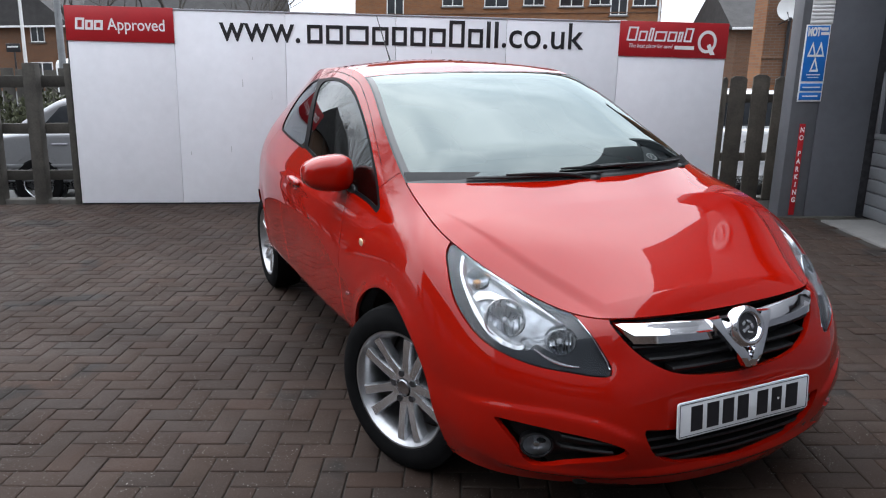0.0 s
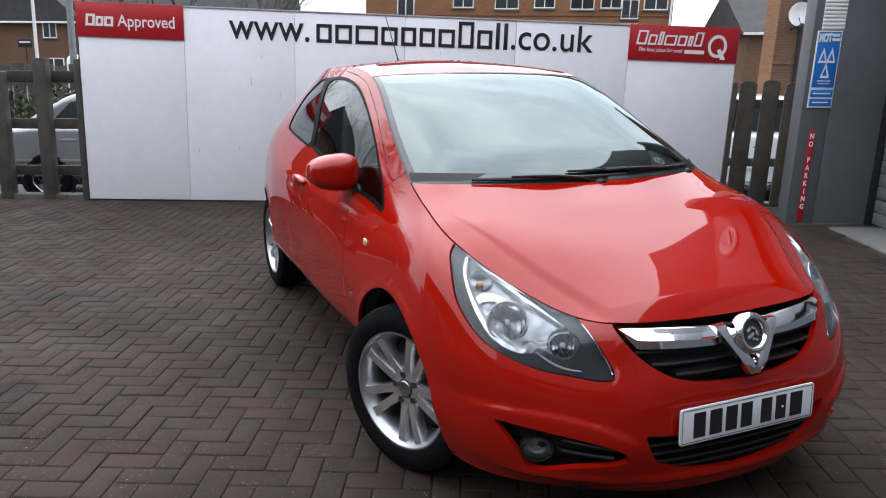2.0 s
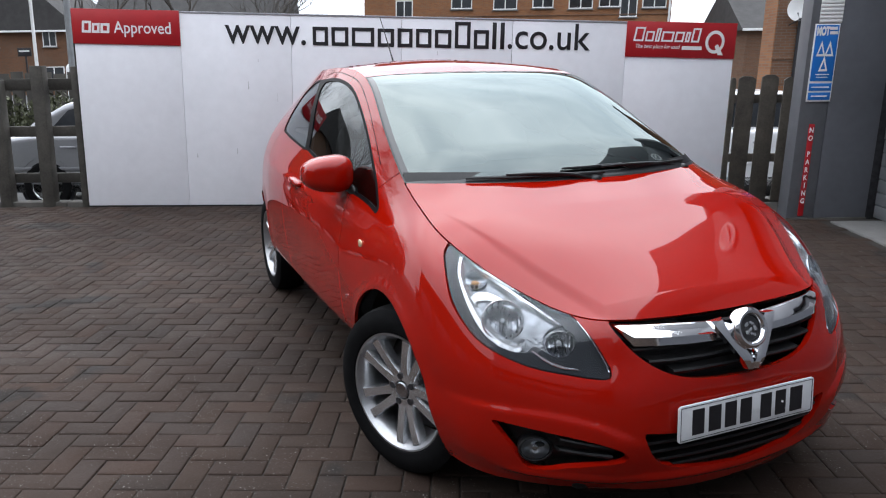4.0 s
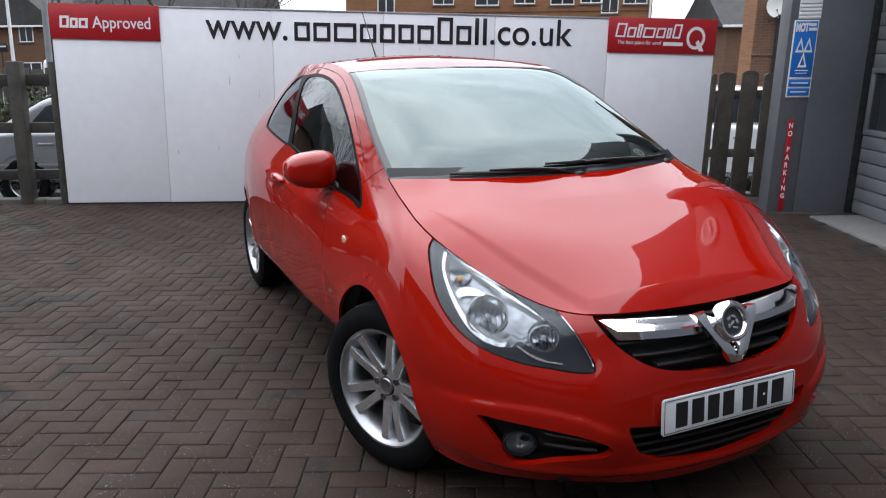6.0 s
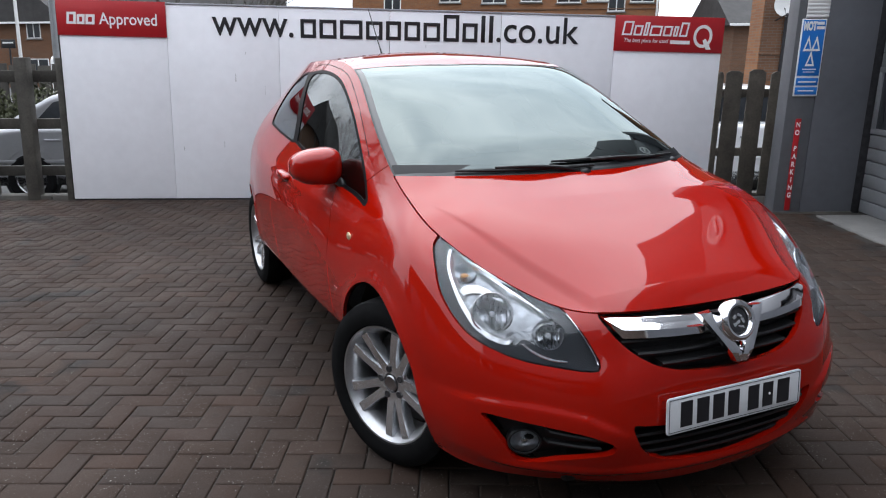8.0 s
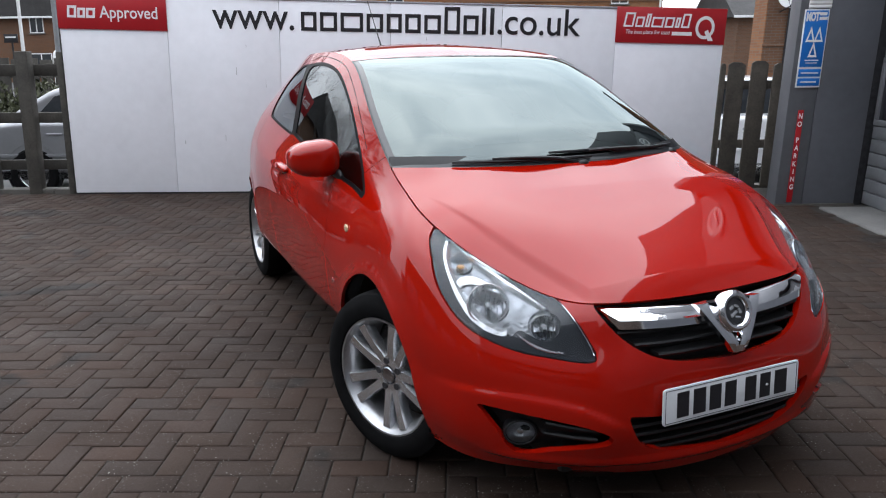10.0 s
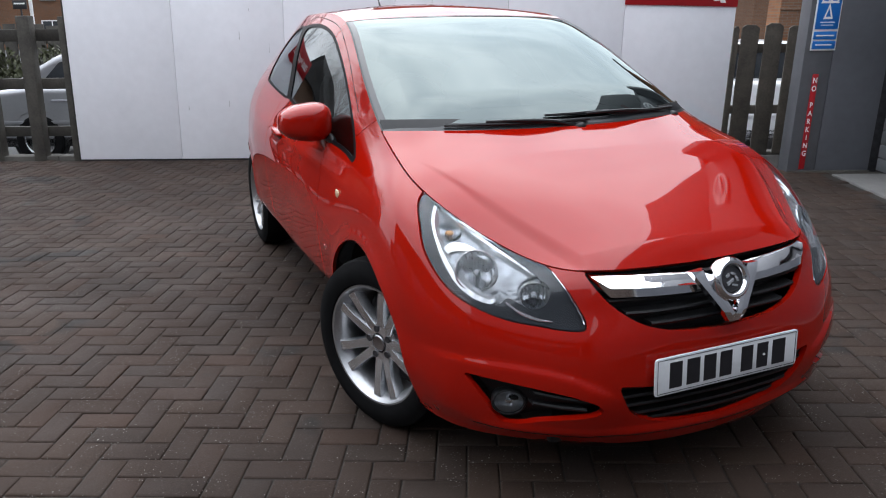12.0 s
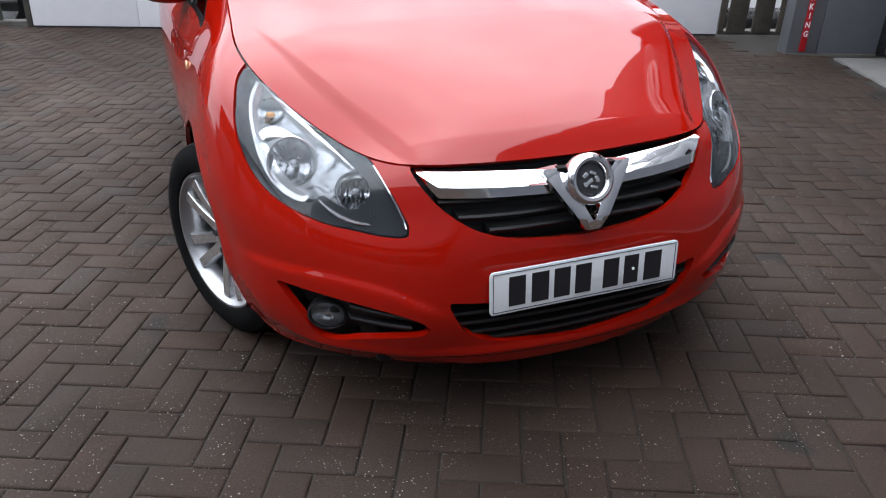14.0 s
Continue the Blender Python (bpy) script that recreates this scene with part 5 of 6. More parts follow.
def letter_frame(u0, z0, w, h, stroke, fall, y0, y1, mat, parent, slant=0.0):
    """A plain open box of a letter's size."""
    outer = [(0, 0), (w, 0), (w, h), (0, h)]
    inner = [(stroke, stroke), (w - stroke, stroke), (w - stroke, h - stroke), (stroke, h - stroke)]
    put = lambda p, y: (u0 + p[0] + slant * p[1], y, z0 + p[1] - fall * p[0])
    b = bmesh.new()
    fo, fi, bo, bi = [[b.verts.new(put(p, y)) for p in ring_] for ring_, y in ((outer, y0), (inner, y0), (outer, y1), (inner, y1))]
    for k in range(4):
        q = (k + 1) % 4
        b.faces.new((fo[k], fi[k], fi[q], fo[q]))
        b.faces.new((fo[q], bo[q], bo[k], fo[k]))
        b.faces.new((fi[k], bi[k], bi[q], fi[q]))
    bmesh.ops.recalc_face_normals(b, faces=b.faces[:])
    part("letter_frame", b, mat, parent, smooth=False)


u = 2.43
for w, h in ((.155, .180), (.170, .180), (.225, .180), (.165, .175), (.150, .180), (.155, .180), (.165, .175), (.155, .255), (.150, .180)):
    letter_frame(u, base(u), w, h, .034, .032, -.005, -.001, M_INK, panels[2])
    u += w + .0345
for _ in range(2):
    z0 = base(u)
    part("letter_bar", quadri([(u, z0), (u + .040, z0 - .0013), (u + .040, z0 + .2537), (u, z0 + .255)], -.005, -.001, .0004), M_INK, panels[2])
    u += .0795
place_text("Approved", .42, 1.0, top_z(.42) - .243, .150, M_WHITE, panels[0], "lettering", .002, -.0135, 0, .008)
for u0, w, h in ((.092, .092, .115), (.194, .078, .095), (.282, .090, .095)):
    letter_frame(u0, top_z(u0) - .210, w, h, .024, SLOPE, -.0145, -.0115, M_WHITE, panels[0], .10)
u = 5.625
for w, h in ((.098, .135), (.082, .098), (.044, .128), (.116, .098), (.086, .098), (.044, .098), (.080, .135)):
    letter_frame(u, top_z(u) - .168, w, h, .017, SLOPE, -.0145, -.0115, M_WHITE, panels[5], .16)
    u += w + .016
b = lathe([(0, .070), (.0, .098), (.004, .098), (.004, .070), (0, .070)], 40, "Y")
b = moved(b, Matrix.Translation((6.43, -.0155, top_z(6.43) - .16)) @ Matrix.Diagonal((.95, 1, 1.12, 1)))
part("logo_ring", b, M_WHITE, panels[5])
part("logo_tail", quadri([(6.43, top_z(6.43) - .20), (6.46, top_z(6.43) - .18), (6.52, top_z(6.5) - .285), (6.47, top_z(6.5) - .285)], -.0165, -.0115), M_WHITE, panels[5])
place_text("The best place for used", 5.655, 6.09, top_z(5.66) - .245, .052, M_WHITE, panels[5], "lettering", .002, -.0135, .2)
part("letter_bar", quadri([(6.11, top_z(6.11) - .240), (6.305, top_z(6.305) - .240), (6.305, top_z(6.305) - .205), (6.11, top_z(6.11) - .205)], -.0145, -.0115), M_WHITE, panels[5])

# ---- fences ----
fence = empty("picket_fence", "weathered grey timber fence with rails and pickets", "fence", F0)
for x0, x1, z1, tw in ((-.53, -.395, 1.47, .012), (-.10, -.018, 1.46, 0), (-.99, -.86, 1.33, .01), (-1.75, -1.63, 1.40, 0), (-2.5, -2.38, 1.40, 0), (-3.25, -3.13, 1.42, 0), (-4.0, -3.88, 1.40, 0)):
    part("post", box(x0, .05, -.25, x1, .16, z1, .010), M_FENCE, fence)
for z0, z1 in ((1.22, 1.34), (.735, .845), (.24, .345)):
    part("rail", box(-4.2, .17, z0, -.02, .215, z1, .006), M_FENCE, fence)
fence2 = empty("picket_fence", "dark weathered timber picket fence between hoarding and building", "fence", F0)
for k, (x0, x1) in enumerate(((6.655, 6.71), (6.735, 6.905), (6.965, 7.135), (7.19, 7.36), (7.415, 7.58), (7.64, 7.80))):
    h = 1.27 + .012 * ((k * 7) % 3)
    b = quadri([(x0, .02), (x1, .02), (x1, h - .025), (x1 - (x1 - x0) * .25, h + .004), (x0 + (x1 - x0) * .25, h + .008), (x0, h - .018)], .06, .085, .004)
    part("picket", b, M_FENCE2, fence2)
for z0 in (1.02, .42):
    part("rail", box(6.64, .088, z0, 7.9, .135, z0 + .085, .005), M_FENCE2, fence2)
fence3 = empty("picket_fence", "far row of dark timber pickets behind the parked cars", "fence", F0)
rngf = random.Random(9)
for k in range(34):
    x0 = -9.2 + k * .26
    part("picket", box(x0, 6.0, -.42, x0 + .222, 6.03, 1.36 + rngf.uniform(-.03, .05), .004), M_FENCE, fence3)
for z0 in (.2, 1.05):
    part("rail", box(-9.3, 6.032, z0, -.3, 6.08, z0 + .09, .004), M_FENCE, fence3)

# ---- grey service building at the side ----
bld = empty("service_building", "grey clad workshop with a sectional door", "building", F0)
part("pier", box(6.99, -.83, -.1, 7.235, -.62, 4.4, .006), M_GREYCLAD2, bld)
part("pier_panel", box(7.238, -.835, -.1, 7.715, -.60, 4.4, .006), M_GREYCLAD, bld)
part("pier_foot", box(6.985, -.85, -.1, 7.72, -.836, .015, .004), M_KERB, bld)
part("door_jamb", box(7.716, -.815, -.1, 7.80, -.70, 3.6, .006), M_DARKMETAL, bld)
part("lintel", box(7.60, -7.0, 3.3, 7.95, -.836, 4.7, .01), M_GREYCLAD, bld)
# the wall's unseen length is added to shut the gap of sky behind
part("far_wall", box(7.60, -18.0, -.1, 7.95, -4.45, 3.3, .01), M_GREYCLAD, bld)
part("far_wall_head", box(7.60, -18.0, 3.3, 7.95, -7.01, 4.7, .01), M_GREYCLAD, bld)
part("roof_slab", box(7.60, -.85, 4.705, 16, .05, 4.9, .02), M_GREYCLAD, bld)
part("back_wall", box(7.96, -.35, -.4, 16, -.05, 4.7), M_GREYCLAD, bld)
part("upper_block", box(7.60, -18, 4.705, 16, -3.01, 5.6, .02), M_GREYCLAD, bld)
part("parapet", box(7.60, -3.0, 4.705, 16, -.86, 6.7, .02), M_GREYCLAD, bld)
rs = part("round_sign", moved(lathe([(.0, .0), (-.03, .0), (-.035, .28), (-.03, .32), (0, .33)], 40), Matrix.Translation((7.598, -1.9, 4.20))), M_TRIM, bld, "round grey sign high on the workshop front")
part("sign_ring", moved(lathe([(-.036, .21), (-.045, .23), (-.045, .28), (-.036, .30)], 40), Matrix.Translation((7.598, -1.9, 4.20))), M_WHITE, rs)
part("sign_bar", box(7.54, -2.07, 4.15, 7.57, -1.73, 4.25, .01), M_WHITE, rs)
sdoor = part("sectional_door", box(7.83, -4.44, .0, 7.86, -.70, 3.3), M_DARKMETAL, bld)
for k in range(22):
    z0 = .012 + k * .12
    if 6 <= k <= 10:
        continue
    part("door_slat", box(7.79, -4.42, z0, 7.828, -.82, z0 + .114, .010), M_DOORSLAT, sdoor)
for k in range(5):
    y1 = -.82 - k * .72
    b = bmesh.new()
    for q in (box(7.785, y1 - .715, .735, 7.828, y1, .785, .004), box(7.785, y1 - .715, 1.28, 7.828, y1, 1.33, .004), box(7.785, y1 - .05, .785, 7.828, y1, 1.28, .004), box(7.785, y1 - .715, .785, 7.828, y1 - .675, 1.28, .004)):
        merge(b, q)
    fr = part("window_frame", b, M_DOORSLAT, sdoor)
    part("door_pane", box(7.806, y1 - .675, .785, 7.812, y1 - .05, 1.28), M_DARKGLASS, fr)
strip = part("threshold", moved(box(7.33, -13, -.1, 7.80, -.98, .012, .006), F0), M_CONCRETE)
tagged(strip, "pale concrete threshold strip along the workshop door", "threshold", kind="structure")

sign = empty("test_station_sign", "blue and white test station sign fixed on the grey pier", "sign", F0)
part("backing", box(7.03, -.842, 1.075, 7.245, -.832, 1.745, .002), M_WHITE, sign)
part("blue_field", box(7.04, -.846, 1.255, 7.235, -.843, 1.735, .001), M_BLUE, sign)
part("blue_field", box(7.04, -.846, 1.17, 7.235, -.843, 1.235, .001), M_BLUE, sign)
part("blue_field", box(7.04, -.846, 1.09, 7.235, -.843, 1.155, .001), M_BLUE, sign)
me = lettering("MOT", .10, .002, 0, 1.0, .006)
me.transform(Matrix.Translation((7.046, -.8475, 1.650)) @ Matrix.Diagonal((.50, 1, .98, 1)))
part("lettering", me, M_WHITE, sign)
for z0, x1 in ((1.655, 7.230), (1.693, 7.222)):
    part("text_bar", box(7.160, -.8485, z0, x1, -.8465, z0 + .026), M_WHITE, sign)
for cx, cz in ((7.103, 1.53), (7.175, 1.53), (7.139, 1.40)):
    outer = [(cx - .040, cz - .062), (cx + .040, cz - .062), (cx, cz + .070)]
    b = bmesh.new()
    for i in range(3):
        p, q = Vector(outer[i]), Vector(outer[(i + 1) % 3])
        c = Vector((cx, cz - .020))
        merge(b, quadri([tuple(p), tuple(q), tuple(c + (q - c) * .55), tuple(c + (p - c) * .55)], -.849, -.8465))
    part("triangle", b, M_WHITE, sign)
for x0, x1, z0, h in ((7.08, 7.20, 1.308, .008), (7.09, 7.19, 1.285, .006), (7.060, 7.215, 1.196, .011), (7.066, 7.205, 1.118, .011)):
    part("text_bar", box(x0, -.8485, z0, x1, -.8465, z0 + h), M_WHITE, sign)
nop = empty("no_parking_sign", "narrow red upright board with white lettering", "sign", F0)
part("board", box(7.090, -.842, .03, 7.140, -.832, .875, .002), M_REDSIGN, nop)
for k, ch in enumerate("NO PARKING"):
    if ch == " ":
        continue
    me = lettering(ch, .064, .002, 0, .78, .0015)
    co = np.array([v.co for v in me.vertices])
    me.transform(Matrix.Translation((7.115 - (co[:, 0].min() + co[:, 0].max()) / 2, -.8435, .80 - k * .072)))
    part("letter", me, M_WHITE, nop)
rib = empty("vent_panel", "white ribbed panel high on the grey pier", "panel", F0)
part("plate", box(7.06, -.838, 1.752, 7.255, -.832, 2.6), M_WHITE, rib)
for k in range(26):
    part("slat", box(7.06, -.846, 1.757 + k * .032, 7.255, -.839, 1.757 + k * .032 + .022, .004), M_WHITE, rib)

# ---- beyond the fence: parked cars, hedge, trees, houses ----
def parked_car(name, label, mat, m, estate=False, group=""):
    """A plain saloon seen through the fence: x along its length from the tail, z up from the road."""
    e = empty(name, label, "car", m, group)
    low = [(.02, .34), (.0, .62), (.06, .88), (.45, .96), (1.0, .98), (2.9, .96), (3.9, .82), (4.28, .66), (4.33, .42), (4.25, .26), (.15, .24)]
    b = prism([tuple(p) for p in closed(low, 60)], 1.72)
    bmesh.ops.bevel(b, geom=[x for x in b.edges if abs(x.verts[0].co.y - x.verts[1].co.y) < .01], offset=.09, segments=4, affect="EDGES", profile=.6)
    b = moved(b, Matrix.Translation((0, -.86, 0)))
    part("body", b, mat, e)
    top = [(.42, .95), (.85, 1.30), (1.25, 1.41), (1.9, 1.43), (2.4, 1.36), (3.1, .97), (2.0, .93)] if not estate else [(.15, .95), (.30, 1.30), (.6, 1.43), (1.9, 1.46), (2.4, 1.38), (3.1, .97), (2.0, .93)]
    b = prism([tuple(p) for p in closed(top, 50)], 1.34)
    bmesh.ops.bevel(b, geom=[x for x in b.edges if abs(x.verts[0].co.y - x.verts[1].co.y) < .01], offset=.10, segments=4, affect="EDGES", profile=.6)
    part("cabin", moved(b, Matrix.Translation((0, -.67, 0))), mat, e)
    for sd in (1, -1):
        for pts in ([(.72, 1.0), (1.0, 1.27), (1.32, 1.35), (1.34, 1.0)], [(1.40, 1.0), (1.40, 1.36), (1.9, 1.37), (2.32, 1.30), (2.85, 1.0)]):
            part("side_window", moved(prism(pts, .008, .002), Matrix.Translation((0, sd * .672 - .004, 0))), M_DARKGLASS, e)
        for x0 in (1.5, .95):
            part("door_handle", box(x0, sd * .865 - .008, .80, x0 + .20, sd * .865 + .008, .825, .006), M_TRIM, e)
        for x0 in (.74, 3.45):
            t = part("wheel", moved(lathe([(-.09, .21), (-.09, .29), (-.07, .315), (.07, .315), (.09, .29), (.09, .22), (.06, .2), (-.09, .2)], 32, "Y"), Matrix.Translation((x0, sd * .79, .315))), M_RUBBER, e)
            b = lathe([(sd * .07, .215), (sd * .085, .205), (sd * .06, .19), (sd * .05, .03), (sd * .065, 0)], 28, "Y")
            part("rim", moved(b, Matrix.Translation((x0, sd * .79, .315))), M_ALLOY, t)
            part("arch", moved(lathe([(sd * .045, .0), (sd * .045, .36), (sd * .076, .36)], 32, "Y"), Matrix.Translation((x0, sd * .79, .33))), M_INK, e)
        part("sill_trim", box(.3, sd * .868 - .006, .52, 4.0, sd * .868 + .006, .56, .004), mat, e)
        part("tail_lamp", moved(rounded(0, 0, 0, .09, .05, .09, 2.6, 16), Matrix.Translation((.08, sd * .74, .78))), M_REDLAMP, e)
    return e


ROAD = -.42
parked_car("parked_car", "silver saloon car parked behind the timber fence", M_SILVER, frame_m(-2.14, 2.6, ROAD + .07), group="parked cars")
parked_car("parked_car", "white car parked behind the picket fence", M_WHITECAR, frame_m(6.3, 3.2, ROAD), True, group="parked cars")
parked_car("parked_car", "white car parked in the row behind", M_WHITECAR, frame_m(5.4, 6.2, ROAD), group="parked cars")
van = empty("parked_van", "white panel van parked far behind the fence", "van", frame_m(-5.9, 11.0, ROAD))
part("body", box(0, 0, .3, 4.6, 1.9, 2.02, .16, 4), M_WHITECAR, van)
part("cab", box(4.4, .05, .3, 5.6, 1.85, 1.35, .2, 4), M_WHITECAR, van)
part("rear_window", box(-.012, .3, 1.2, .0, 1.6, 1.7, .003), M_DARKGLASS, van)
for x0 in (.9, 4.4):
    for y0 in (.05, 1.85):
        part("wheel", moved(lathe([(-.1, .2), (-.1, .31), (.1, .31), (.1, .2), (-.1, .2)], 24, "Y"), Matrix.Translation((x0, y0, .31))), M_RUBBER, van)

# hedge of many small leaves
rngl = random.Random(3)


def leaf_mass(cx, cy, cz, rx, ry, rz, n, size):
    vs, fs = [], []
    for _ in range(n):
        d = Vector((rngl.gauss(0, 1), rngl.gauss(0, 1), rngl.gauss(0, 1))).normalized() * (rngl.random() ** .35)
        p = Vector((cx + d.x * rx, cy + d.y * ry, cz + d.z * rz))
        q = Euler((rngl.uniform(0, 6), rngl.uniform(0, 6), rngl.uniform(0, 6))).to_matrix()
        s = size * rngl.uniform(.6, 1.3)
        o = len(vs)
        for a, c in ((-1, 0), (0, -.45), (1, 0), (0, .45)):
            vs.append(p + q @ Vector((a * s, c * s, 0)))
        fs.append((o, o + 1, o + 2, o + 3))
    me = bpy.data.meshes.new("leaves")
    me.from_pydata(vs, [], fs)
    return me


for cu, cv, r in ((-1.95, 4.6, .55), (-2.9, 4.9, .7), (-1.1, 4.9, .5), (-3.9, 5.0, .6)):
    sh = empty("shrub", "low green and yellow shrub beyond the fence", "shrub", frame_m(cu, cv, ROAD), "shrubs")
    part("foliage", leaf_mass(0, 0, .75, r, r * .8, .75, 2200, .05), M_LEAF, sh)
    b = bmesh.new()
    for k in range(6):
        tube([(0, 0, 0), (.2 * math.cos(k), .2 * math.sin(k), .7)], [.02, .008], 6, b)
    part("stems", b, M_BARK, sh)


def bare_tree(seed, height):
    rg = random.Random(seed)
    trunk, twigs = bmesh.new(), bmesh.new()

    def grow(p, d, r, ln, depth):
        pts, rad = [p], [r]
        n = 4
        for k in range(n):
            d = (d + Vector((rg.uniform(-.16, .16), rg.uniform(-.16, .16), rg.uniform(-.03, .10)))).normalized()
            p = p + d * ln / n
            pts.append(p)
            rad.append(r * (1 - .42 * (k + 1) / n))
        tube(pts, rad, 7 if depth < 2 else 4, trunk if depth < 2 else twigs, caps=False)
        if depth >= 6:
            return
        for k in range(3 if depth < 4 else 2):
            ax = Vector((rg.uniform(-1, 1), rg.uniform(-1, 1), rg.uniform(-.15, .5))).normalized()
            nd = (d * .9 + ax * .62).normalized()
            i = n if k == 0 else rg.choice((2, 3, 4))
            grow(pts[i], nd, max(rad[i] * (.78 if k == 0 else .62), .007), ln * rg.uniform(.66, .84), depth + 1)
    grow(Vector((0, 0, 0)), Vector((0, 0, 1)), .16, height * .30, 0)
    return trunk, twigs


for k, (u0, v0, h) in enumerate(((-7.6, 15, 7.5), (-5.0, 17.5, 8.5), (-2.6, 15.5, 7.2), (-14.5, 14, 9.5), (-18.5, 12.5, 9.5), (-9.6, 6.8, 8.0), (-12.2, 8.6, 8.6), (-11.0, 4.6, 7.4))):
    tr = empty("bare_tree", "leafless winter tree with fine dark twigs", "tree", frame_m(u0, v0, ROAD), "bare trees")
    a, b = bare_tree(20 + k, h)
    part("trunk", a, M_BARK, tr)
    part("crown", b, M_BARK, tr)


def window(parent, x, y, z, w, h, mat=M_DARKGLASS):
    """A framed window on a wall that faces -y."""
    b = bmesh.new()
    t = .07
    for q in (box(x, y - .05, z, x + w, y + .04, z + t, .01), box(x, y - .05, z + h - t, x + w, y + .04, z + h, .01), box(x, y - .05, z + t, x + t, y + .04, z + h - t, .01), box(x + w - t, y - .05, z + t, x + w, y + .04, z + h - t, .01), box(x + w / 2 - t / 2, y - .045, z + t, x + w / 2 + t / 2, y + .035, z + h - t, .01)):
        merge(b, q)
    fr = part("window", b, M_UPVC, parent)
    part("pane", box(x + t, y - .012, z + t, x + w - t, y + .0, z + h - t), mat, fr)
    part("sill", box(x - .08, y - .12, z - .09, x + w + .08, y + .02, z - .005, .012), M_CONCRETE, fr)


def house(name, label, u0, v0, w, d, eaves, ridge, mat, roofmat, wins, gable_x=True):
    e = empty(name, label, "house", frame_m(u0, v0, ROAD))
    part("wall", box(0, 0, 0, w, d, eaves), mat, e)
    if gable_x:                                           # the ridge runs along x
        b = prism([(0, eaves - .1), (d + .8, eaves - .1), (d / 2 + .4, ridge)], w + .8)
        b = moved(b, Matrix.Translation((w + .4, -.4, 0)) @ Matrix.Rotation(radians(90), 4, "Z"))
    else:
        b = prism([(-.4, eaves - .1), (w + .4, eaves - .1), (w / 2, ridge)], d + .8)
        b = moved(b, Matrix.Translation((0, -.4, 0)))
    part("roof", b, roofmat, e)
    part("fascia", box(-.42, -.46, eaves - .16, w + .42, -.405, eaves - .02, .01), M_UPVC, e)
    for x, z, ww, hh in wins:
        window(e, x, 0, z, ww, hh)
    return e


# brick terrace far off on one side, seen over the fence
house("terraced_house", "orange brick house with a dark tiled roof", -33.0, 50, 8.2, 8, 4.75, 8.6, M_BRICKA, M_ROOF, [(5.35, 3.55, 1.05, 1.15), (.8, 3.55, 1.2, 1.15), (5.2, .9, 1.6, 1.2)], False)
house("terraced_house", "orange brick house with a long dark tiled roof", -24.6, 52, 14, 8, 4.75, 9.6, M_BRICKA, M_ROOF, [(.55, 3.35, 1.15, 1.2), (3.35, 3.35, 1.25, 1.2), (.6, .8, 1.4, 1.2), (3.4, .8, 1.5, 1.2), (7, 3.35, 1.25, 1.2)])
# the side street's house, seen only in the car's windows and paint
house("corner_house", "brown brick corner house with a dark tiled roof", -30.0, 15, 13.2, 8, 5.4, 8.6, M_BRICKC, M_ROOF, [(2, 3.4, 1.4, 1.3), (7, 3.4, 1.4, 1.3), (2, .8, 1.8, 1.4), (7, .8, 1.8, 1.4)])
# long brick block behind the hoarding
blk = empty("brick_block", "long orange brick block of flats behind the hoarding", "building", frame_m(-2.85, 45, ROAD))
part("wall", box(0, 0, 0, 20.4, 10, 10.5), M_BRICKB, blk)
part("roof", moved(prism([(-.5, 10.5), (10.5, 10.5), (5, 13.5)], 21.4), Matrix.Translation((20.9, 0, 0)) @ Matrix.Rotation(radians(90), 4, "Z")), M_ROOF, blk)
for x in (2.1, 17.0):
    for z in (3.3, 4.85, 6.6):
        window(blk, x, 0, z, 1.15, 1.25)
for x in (8.6, 13.6, 18.45):
    for z in (2.4, 5.42, 8.2):
        window(blk, x, 0, z, 1.6, 1.5)
for x in (5.8, 11.2, 15.6):
    window(blk, x, 0, 5.5, 1.4, 1.4)
part("string_course", box(-.02, -.06, 5.0, 20.42, .0, 5.06, .01), M_BRICKC, blk)
part("drainpipe", tube([(20.25, -.09, 0), (20.25, -.09, 10.4)], .07, 10), M_UPVC, blk)
# house with a low roof, and a taller brick block nearer, beside the workshop
house("brick_house", "brown brick house with a grey tiled hipped roof", 20.2, 38, 9.0, 8, 3.75, 6.3, M_BRICKC, M_ROOF, [(3, 1.2, 1.2, 1.2)])
tall = empty("brick_block", "tall orange brick block with a white satellite dish", "building", frame_m(12.45, 14, ROAD))
part("wall", box(0, 0, 0, 7, .9, 8.5), M_BRICKB, tall)
part("roof", moved(prism([(-.4, 8.5), (1.3, 8.5), (.45, 9.2)], 8), Matrix.Translation((7.5, 0, 0)) @ Matrix.Rotation(radians(90), 4, "Z")), M_ROOF, tall)
# thin slab of darker brick on the wall stands in for a shaded recess
part("recess", box(.02, -.02, 1.2, .75, -.004, 8.4), M_BRICKC, tall)
part("downpipe", tube([(.62, -.07, 0), (.62, -.07, 8.4)], .045, 10), M_INK, tall)
part("string_course", box(-.02, -.05, 1.9, 7.02, -.001, 1.98, .01), M_BRICKC, tall)
window(tall, 1.6, 0, 4.2, 1.3, 1.3)
b = lathe([(.06, 0), (.05, .12), (.02, .24), (-.01, .31), (.0, .315), (.03, .24), (.07, .0)], 36, "Y")
dish = part("satellite_dish", moved(b, Matrix.Translation((.44, -.35, 3.22))), M_UPVC, tall)
part("dish_arm", tube([(.44, -.30, 3.12), (.40, -.55, 2.94), (.36, -.02, 2.82)], .018, 8), M_DARKMETAL, dish)
part("dish_head", moved(rounded(0, 0, 0, .05, .05, .04, 2.4, 14), Matrix.Translation((.42, -.58, 2.94))), M_DARKMETAL, dish)
